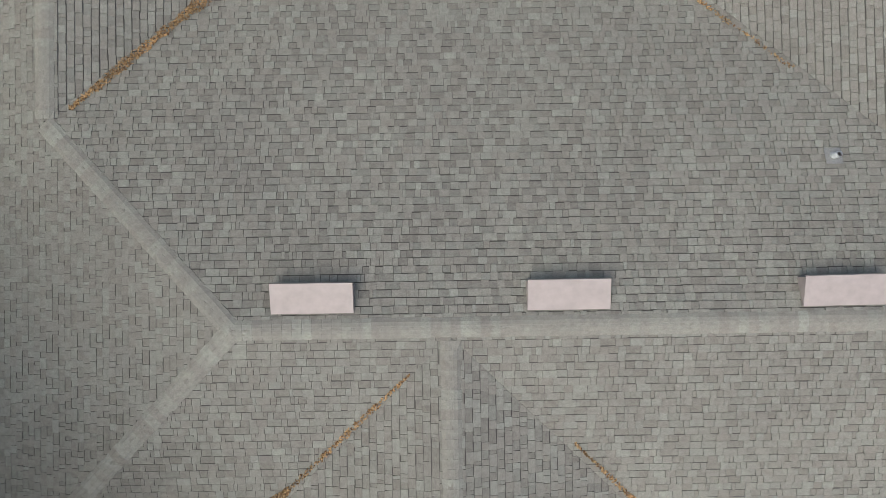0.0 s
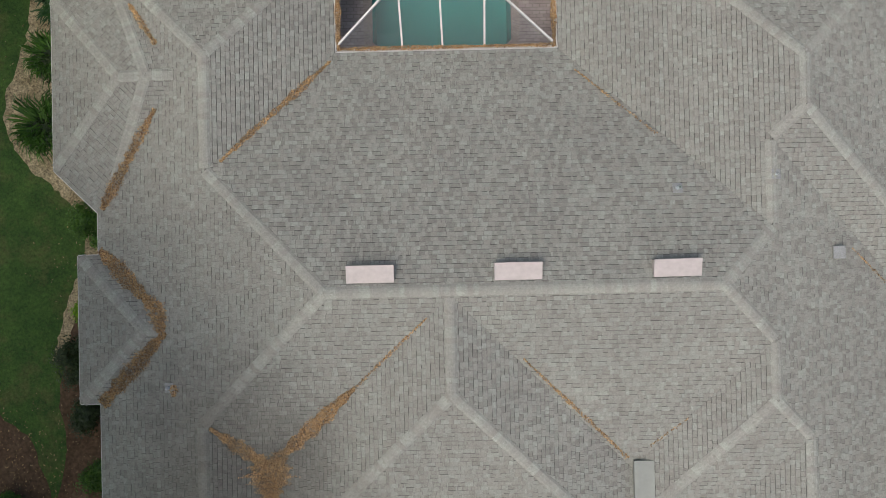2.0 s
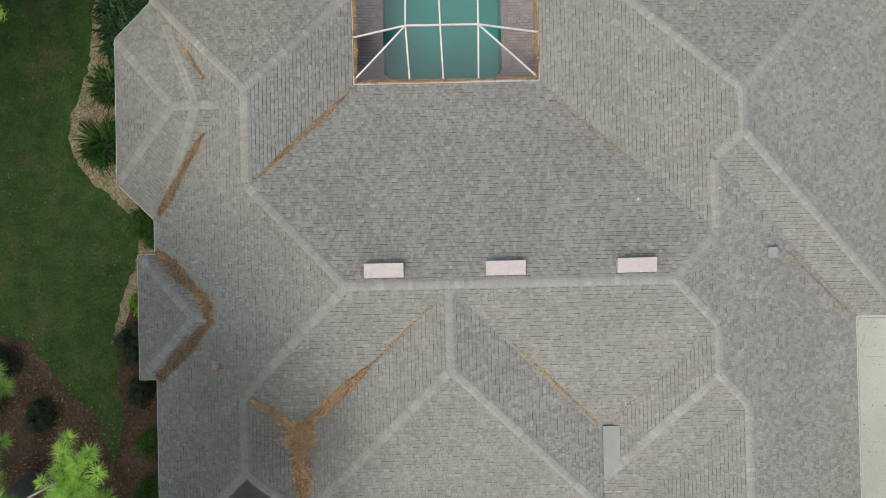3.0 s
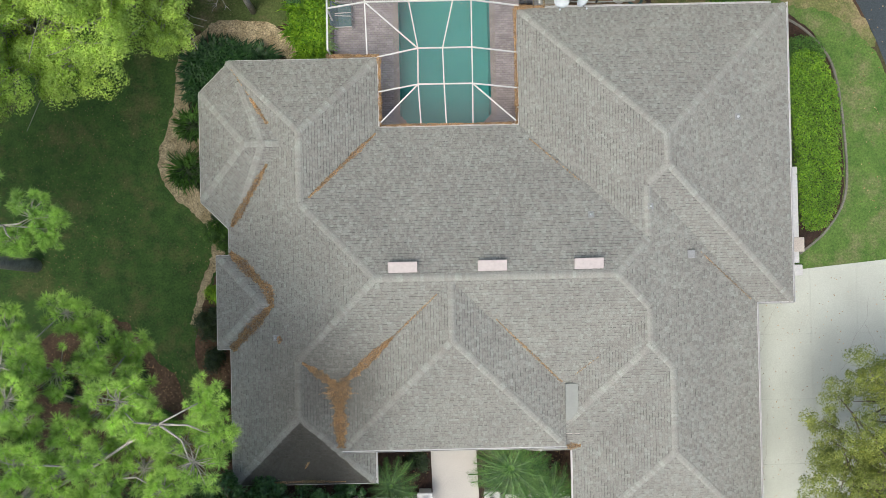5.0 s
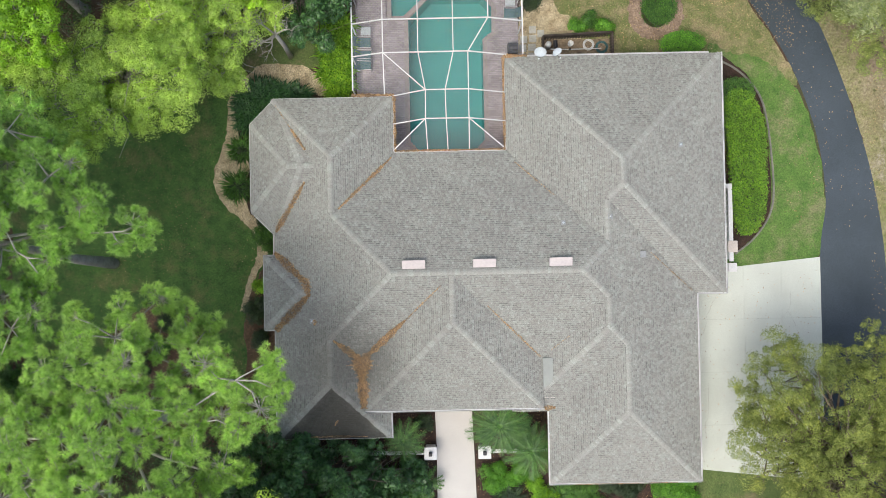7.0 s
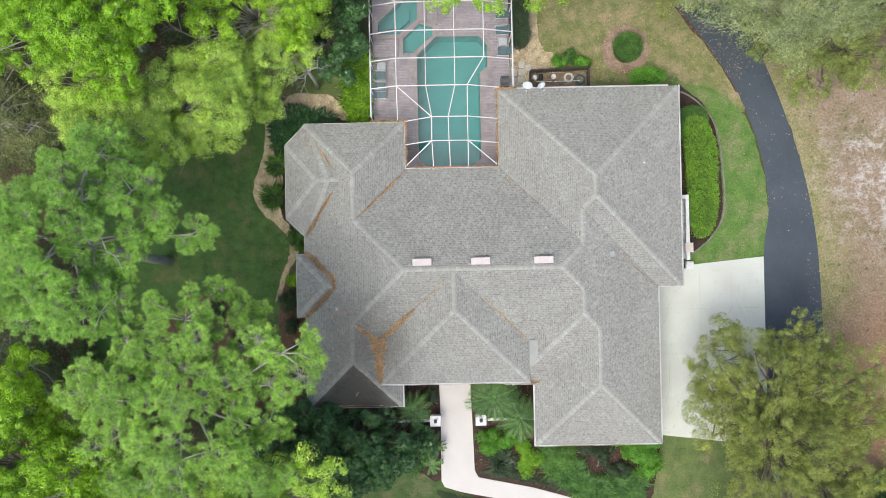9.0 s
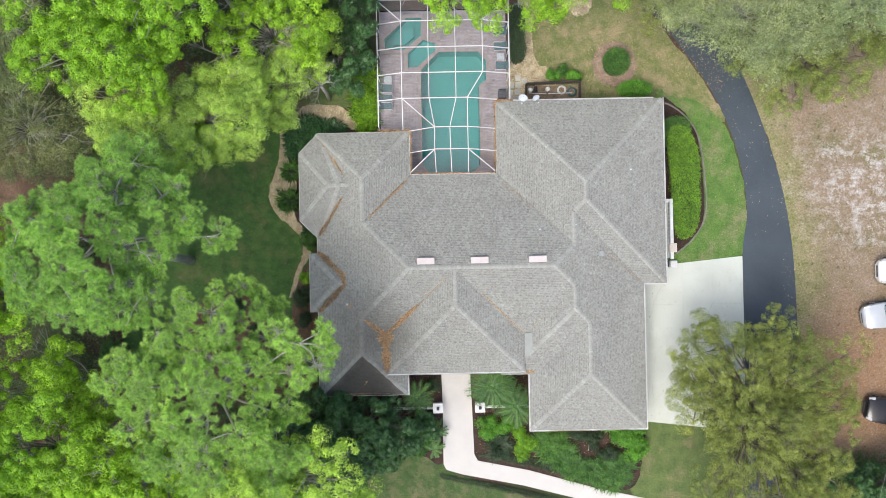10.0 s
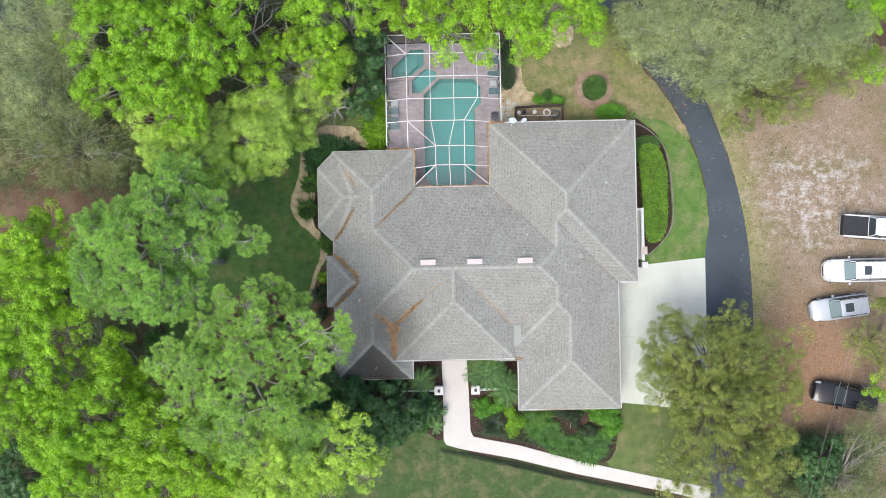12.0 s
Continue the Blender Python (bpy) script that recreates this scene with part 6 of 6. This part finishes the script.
def scatter(label, x0, y0, x1, y1, count, z, keep, material=FALLEN, size=0.09):
    p = np.column_stack([gen.uniform(x0, x1, count), gen.uniform(y0, y1, count)])
    p = np.array([q for q in p if keep(*q)])
    leaf_cloud("fallen_leaves", label, np.column_stack([p, np.full(len(p), z)]), gen, size, material, 0.2)


scatter("tan fallen leaves on the shaded lawn", -26, -9, -9.6, 12.5, 8000, 0.045, lambda x, y: noise.noise((x * 0.25, y * 0.25, 2)) > gen.uniform(-0.3, 0.4), FALLEN, 0.06)
scatter("tan fallen leaves on the dry lawn", 6, 11.5, 20, 19, 3500, 0.045, lambda x, y: True)
scatter("dead leaves on the sandy ground", 24, -16, 40, 14, 7000, 0.04, lambda x, y: noise.noise((x * 0.3, y * 0.3, 7)) > -0.2)
scatter("brown dead leaves on the planting beds", 1.3, -14.5, 5.1, -8.3, 1200, 0.06, lambda x, y: True, DRY_LEAF, 0.055)
scatter("brown dead leaves on the planting beds", -9.0, -14.0, -1.1, -8.4, 2600, 0.06, lambda x, y: True, DRY_LEAF, 0.055)
scatter("brown dead leaves on the planting beds", 5.3, -16, 12.8, -12.5, 1500, 0.06, lambda x, y: True, DRY_LEAF, 0.055)
scatter("fallen leaves on the asphalt lane", 19, 1, 24, 14, 260, 0.032, lambda x, y: True)
scatter("dark fallen leaves on the concrete apron", 13.4, -12.5, 21, -1.2, 420, 0.056, lambda x, y: True, DRY_LEAF, 0.075)
scatter("reddish brown leaves under the pine", -20, -11, -10, -1.6, 6000, 0.05, lambda x, y: noise.noise((x * 0.4, y * 0.4, 4)) > -0.25 and inside(x + gen.normal() * 0.5, y + gen.normal() * 0.5, PINE_BED), DRY_LEAF, 0.07)
scatter("leaves floating on the pool", -2, 11.5, 2.6, 14.8, 140, -0.052, lambda x, y: inside(x, y, POOL), FALLEN, 0.07)
scatter("fallen leaves on the pool terrace", -1.2, 15.3, 3.6, 17.8, 420, 0.075, lambda x, y: True, FALLEN, 0.07)
for x, y, l, a in ((8.2, -13.4, 1.3, -0.15), (9.6, -14.4, 1.1, 1.55), (6.4, -12.9, 0.8, 0.5)):
    tagged(part("fallen_branch", Geo().tube([(x, y, 0.08), (x + l * 0.5 * math.cos(a) + 0.04, y + l * 0.5 * math.sin(a), 0.1), (x + l * math.cos(a), y + l * math.sin(a), 0.08)], [0.03, 0.025, 0.015], 6), PALE_BARK), "pale fallen branch lying in the bed", "branch")
CURB = mottled("grey bed edging", (0.15, 0.145, 0.125), (0.24, 0.23, 0.2), 3, 25)
line = curve_through([(14.95, 10.75), (15.9, 10.75), (17.2, 9.8), (18.1, 8.3), (18.5, 5.4), (18.5, 2.6), (17.6, 0.9), (16.3, -0.2)], False, 6)
edge = thing("bed_edging", "curved grey concrete edging of the hedge bed", "edging", kind="structure")
for i in range(0, len(line) - 1):
    a, b = Vector((*line[i], 0.1)), Vector((*line[i + 1], 0.1))
    part("edging_stone", Geo().bar(a, b - (b - a) * 0.03, 0.1, 0.12), CURB, edge)

# ---- parked vehicles ----
GLASS = mat("tinted car glass", (0.05, 0.065, 0.07), 0.04)
TYRE = mat("tyre rubber", (0.025, 0.025, 0.025), 0.85)
RIM = mat("alloy rim", (0.5, 0.5, 0.52), 0.3, 0.9)
LAMP = mat("clear lamp lens", (0.3, 0.31, 0.33), 0.1)
# paler than GLASS: sky reflection and pale interior put into the greenish colour
WINDSCREEN = mat("greenish sky-lit windscreen", (0.2, 0.27, 0.27), 0.06)
RED = mat("red lamp lens", (0.4, 0.02, 0.02), 0.2)
LINER = mat("black bed liner", (0.025, 0.027, 0.03), 0.8)
TRIM = mat("dark trim", (0.05, 0.055, 0.06), 0.5)


def paint(name, c, metal=0.0):
    m = mat(name, c, 0.16, metal)
    m.node_tree.nodes["Principled BSDF"].inputs["Coat Weight"].default_value = 0.3
    return finish(m, mix(m, 1.0, c, ramp(m, noise_of(m, 1.5, 3), [(0.3, (0.94,) * 3), (0.7, (1.03,) * 3)]), "MULTIPLY"))


def section(x, w, z0, z1, r):
    """A rounded cross-section of a car body."""
    return [(x, -w + 0.06, z0), (x, w - 0.06, z0), (x, w, z0 + 0.12), (x, w, z1 - r), (x, w - r * 0.4, z1 - r * 0.25), (x, w - r * 1.4, z1), (x, -w + r * 1.4, z1), (x, -w + r * 0.4, z1 - r * 0.25), (x, -w, z1 - r), (x, -w, z0 + 0.12)]


def vehicle(name, label, category, at, colour, l, w, belt, roof_h, cab, bed=None, sunroof=None, rails=False, vents=False):
    """cab: x of windscreen foot, roof front, roof rear, rear glass foot. The front points to +x."""
    t = thing(name, label, category, "cars parked on the sandy ground", at=at)
    h, hw = l / 2, w / 2
    hood = belt - 0.06
    st = [(-h, hw - 0.16, 0.35, belt - 0.2, 0.1), (-h + 0.1, hw - 0.05, 0.28, belt - 0.05, 0.1), (-h + 0.6, hw, 0.24, belt, 0.1), (cab[0] - 0.4, hw, 0.22, belt, 0.1), (cab[0], hw, 0.22, belt, 0.12),
          (h - 0.9, hw - 0.02, 0.24, hood - 0.02, 0.2), (h - 0.5, hw - 0.06, 0.26, hood - 0.06, 0.2), (h - 0.25, hw - 0.13, 0.28, hood - 0.13, 0.2), (h - 0.1, hw - 0.23, 0.32, hood - 0.2, 0.18), (h - 0.02, hw - 0.36, 0.34, hood - 0.28, 0.15), (h, hw - 0.5, 0.38, hood - 0.36, 0.1)]
    part("body", Geo().loft([section(*s) for s in st]), colour, t, smooth=True).data.set_sharp_from_angle(angle=radians(28))
    gw, rw = hw - 0.1, hw - 0.26
    lower = [(cab[0], -gw + 0.05), (cab[0], gw - 0.05), (cab[0] - 0.5, gw), (cab[3] + 0.3, gw), (cab[3], gw - 0.06), (cab[3], -gw + 0.06), (cab[3] + 0.3, -gw), (cab[0] - 0.5, -gw)]
    upper = [(cab[1], -rw + 0.05), (cab[1], rw - 0.05), (cab[1] - 0.4, rw), (cab[2] + 0.3, rw), (cab[2], rw - 0.06), (cab[2], -rw + 0.06), (cab[2] + 0.3, -rw), (cab[1] - 0.4, -rw)]
    part("window_glass", Geo().loft([[(x, y, belt - 0.03) for x, y in lower], [(x, y, roof_h - 0.06) for x, y in upper]]), GLASS, t, "dark tinted glass")
    front = [Vector((cab[0] + 0.006, -gw + 0.12, belt)), Vector((cab[0] + 0.006, gw - 0.12, belt)), Vector((cab[1] + 0.006, rw - 0.1, roof_h - 0.07)), Vector((cab[1] + 0.006, -rw + 0.1, roof_h - 0.07))]
    part("windshield", Geo().loft([front, [q + Vector((0.006, 0, 0.008)) for q in front]]), GLASS if colour is BLACK_PAINT else WINDSCREEN, t, "sloping windshield")
    cx = (cab[1] + cab[2]) / 2
    grow = lambda k, z: [(cx + (x - cx) * k, y * k, z) for x, y in upper]
    part("roof_panel", Geo().loft([grow(1.03, roof_h - 0.075), grow(1.03, roof_h - 0.03), grow(0.9, roof_h)]), colour, t)
    for s in (-1, 1):
        part("pillar", Geo().bar((cab[0] + 0.02, s * (gw - 0.02), belt), (cab[1] + 0.03, s * (rw - 0.01), roof_h - 0.03), 0.07, 0.03), colour, t)
        part("pillar", Geo().bar((cab[3] - 0.01, s * (gw - 0.03), belt), (cab[2] - 0.03, s * (rw - 0.02), roof_h - 0.03), 0.09, 0.03), colour, t)
        part("door_pillar", Geo().bar((cx + 0.1, s * (gw + 0.01), belt), (cx + 0.05, s * (rw + 0.02), roof_h - 0.04), 0.05, 0.02), TRIM, t)
        part("mirror", Geo().box(cab[0] - 0.45, s * (hw + 0.1) - 0.1, belt - 0.02, cab[0] - 0.3, s * (hw + 0.1) + 0.1, belt + 0.14, 0.03), colour, t)
        part("headlight", Geo().loft([[(h - 0.5, s * (hw - 0.16) + a, hood - 0.1 + b) for a, b in ((-0.1, -0.14), (0.1, -0.14), (0.1, 0.035), (-0.1, 0.045))], [(h - 0.14, s * (hw - 0.27) + a, hood - 0.24 + b) for a, b in ((-0.1, -0.12), (0.1, -0.1), (0.1, 0.02), (-0.1, 0.03))]]), LAMP, t, "clear headlight")
        part("tail_light", Geo().box(-h - 0.01, s * (hw - 0.2) - 0.09, belt - 0.4, -h + 0.12, s * (hw - 0.2) + 0.09, belt - 0.15), RED, t, "red tail light")
        part("sill", Geo().box(-h + 1.2, s * hw - 0.05, 0.22, h - 1.3, s * hw + 0.05, 0.32), TRIM, t)
        for x in (h - 0.95, -h + 1.0):
            wheel = part("wheel", Geo().tube([(x, s * (hw - 0.21), 0.34), (x, s * (hw + 0.015), 0.34)], 0.34, 20), TYRE, t)
            part("rim", Geo().tube([(x, s * (hw - 0.05), 0.34), (x, s * (hw + 0.03), 0.34)], [0.23, 0.21], 14), RIM, wheel)
        if rails:
            part("roof_rail", Geo().tube([(cab[1] - 0.3, s * (rw - 0.02), roof_h), (cab[1] - 0.45, s * (rw - 0.02), roof_h + 0.06), (cab[2] + 0.3, s * (rw - 0.02), roof_h + 0.06), (cab[2] + 0.2, s * (rw - 0.02), roof_h)], 0.02, 6), TRIM, t)
        if vents:
            part("hood_vent", Geo().box(h - 1.5, s * 0.38 - 0.03, hood - 0.03, h - 1.15, s * 0.38 + 0.03, hood + 0.012), TRIM, t)
    part("grille", Geo().box(h - 0.06, -hw + 0.55, 0.42, h + 0.02, hw - 0.55, hood - 0.4, 0.01), TRIM, t)
    part("bumper", Geo().box(h - 0.22, -hw + 0.45, 0.3, h + 0.03, hw - 0.45, 0.48, 0.03), TRIM if not rails else colour, t)
    part("wiper", Geo().bar((cab[0] + 0.02, -0.5, belt + 0.02), (cab[0] - 0.1, 0.4, belt + 0.1), 0.02, 0.015), TRIM, t)
    if sunroof:
        part("sunroof", Geo().box(sunroof[0], -0.36, roof_h - 0.01, sunroof[1], 0.36, roof_h + 0.008, 0.02), GLASS, t, "dark glass sunroof")
    if bed:
        part("bed_floor", Geo().box(-h + 0.08, -hw + 0.16, belt - 0.02, bed, hw - 0.16, belt + 0.012), LINER, t, "black bed cover")
        for i in range(4):
            x = -h + 0.3 + i * (bed + h - 0.4) / 3
            part("bed_rib", Geo().box(x - 0.03, -hw + 0.18, belt + 0.012, x + 0.03, hw - 0.18, belt + 0.03), LINER, t)
        for s in (-1, 1):
            part("bed_rail", Geo().box(-h + 0.06, s * (hw - 0.1) - 0.05, belt - 0.03, bed, s * (hw - 0.1) + 0.05, belt + 0.06, 0.02), LINER if colour is BLACK_PAINT else colour, t)
        part("tailgate", Geo().box(-h - 0.02, -hw + 0.12, belt - 0.5, -h + 0.07, hw - 0.12, belt + 0.05, 0.02), LINER, t)


WHITE_PAINT, SILVER_PAINT, BLACK_PAINT = paint("white car paint", (0.68, 0.68, 0.67)), paint("silver car paint", (0.5, 0.53, 0.56), 0.2), paint("black car paint", (0.012, 0.012, 0.014))
vehicle("pickup_truck", "white pickup truck with a black bed cover", "truck", pose(35.0, 1.75, 0.01, 0, 0, -5), WHITE_PAINT, 5.6, 1.92, 1.08, 1.85, (1.2, 0.6, -0.45, -0.7), bed=-0.75)
vehicle("suv", "long white sport utility vehicle with roof rails", "car", pose(33.35, -1.75, 0.01, 0, 0, 180), WHITE_PAINT, 5.4, 1.95, 1.12, 1.88, (1.15, 0.5, -2.2, -2.55), sunroof=(-0.75, -0.15), rails=True)
vehicle("suv", "silver sport utility vehicle with a dark sunroof", "car", pose(31.9, -4.8, 0.01, 0, 0, 187), SILVER_PAINT, 4.85, 1.86, 1.02, 1.72, (0.95, 0.25, -1.9, -2.25), sunroof=(-0.75, -0.05), rails=True, vents=True)
vehicle("pickup_truck", "glossy black pickup truck with an open bed", "truck", pose(32.1, -12.05, 0.01, 0, 0, 169), BLACK_PAINT, 5.3, 1.88, 1.05, 1.75, (1.0, 0.35, -0.75, -0.95), bed=-1.0)

# ---- overhead wires ----
WIRE = mat("grey wire", (0.3, 0.29, 0.27), 0.6)
for i, ((xa, ya), (xb, yb)) in enumerate((((36.1, 12.5), (25.95, -19.6)), ((35.5, 12.5), (25.3, -19.6)))):
    w = thing("overhead_wire", "thin grey overhead service wire", "wire", "service wires")
    ext = [(xa + (xb - xa) * t, ya + (yb - ya) * t, 8.2 + 2.2 * (t - 0.5) ** 2) for t in np.linspace(-0.5, 1.5, 25)]
    part("cable", Geo().tube(ext, 0.011, 5), WIRE, w)
for t in (-0.5, 1.5):
    x, y = 35.8 + (25.6 - 35.8) * t, 12.5 - 32.1 * t
    pole = thing("utility_pole", "wooden utility pole carrying the wires", "pole")
    part("shaft", Geo().tube([(x, y, -0.3), (x, y, 11)], [0.16, 0.12], 10), WOOD, pole)
    part("crossarm", Geo().box(x - 0.8, y - 0.06, 10.25, x + 0.8, y + 0.06, 10.38), WOOD, pole)
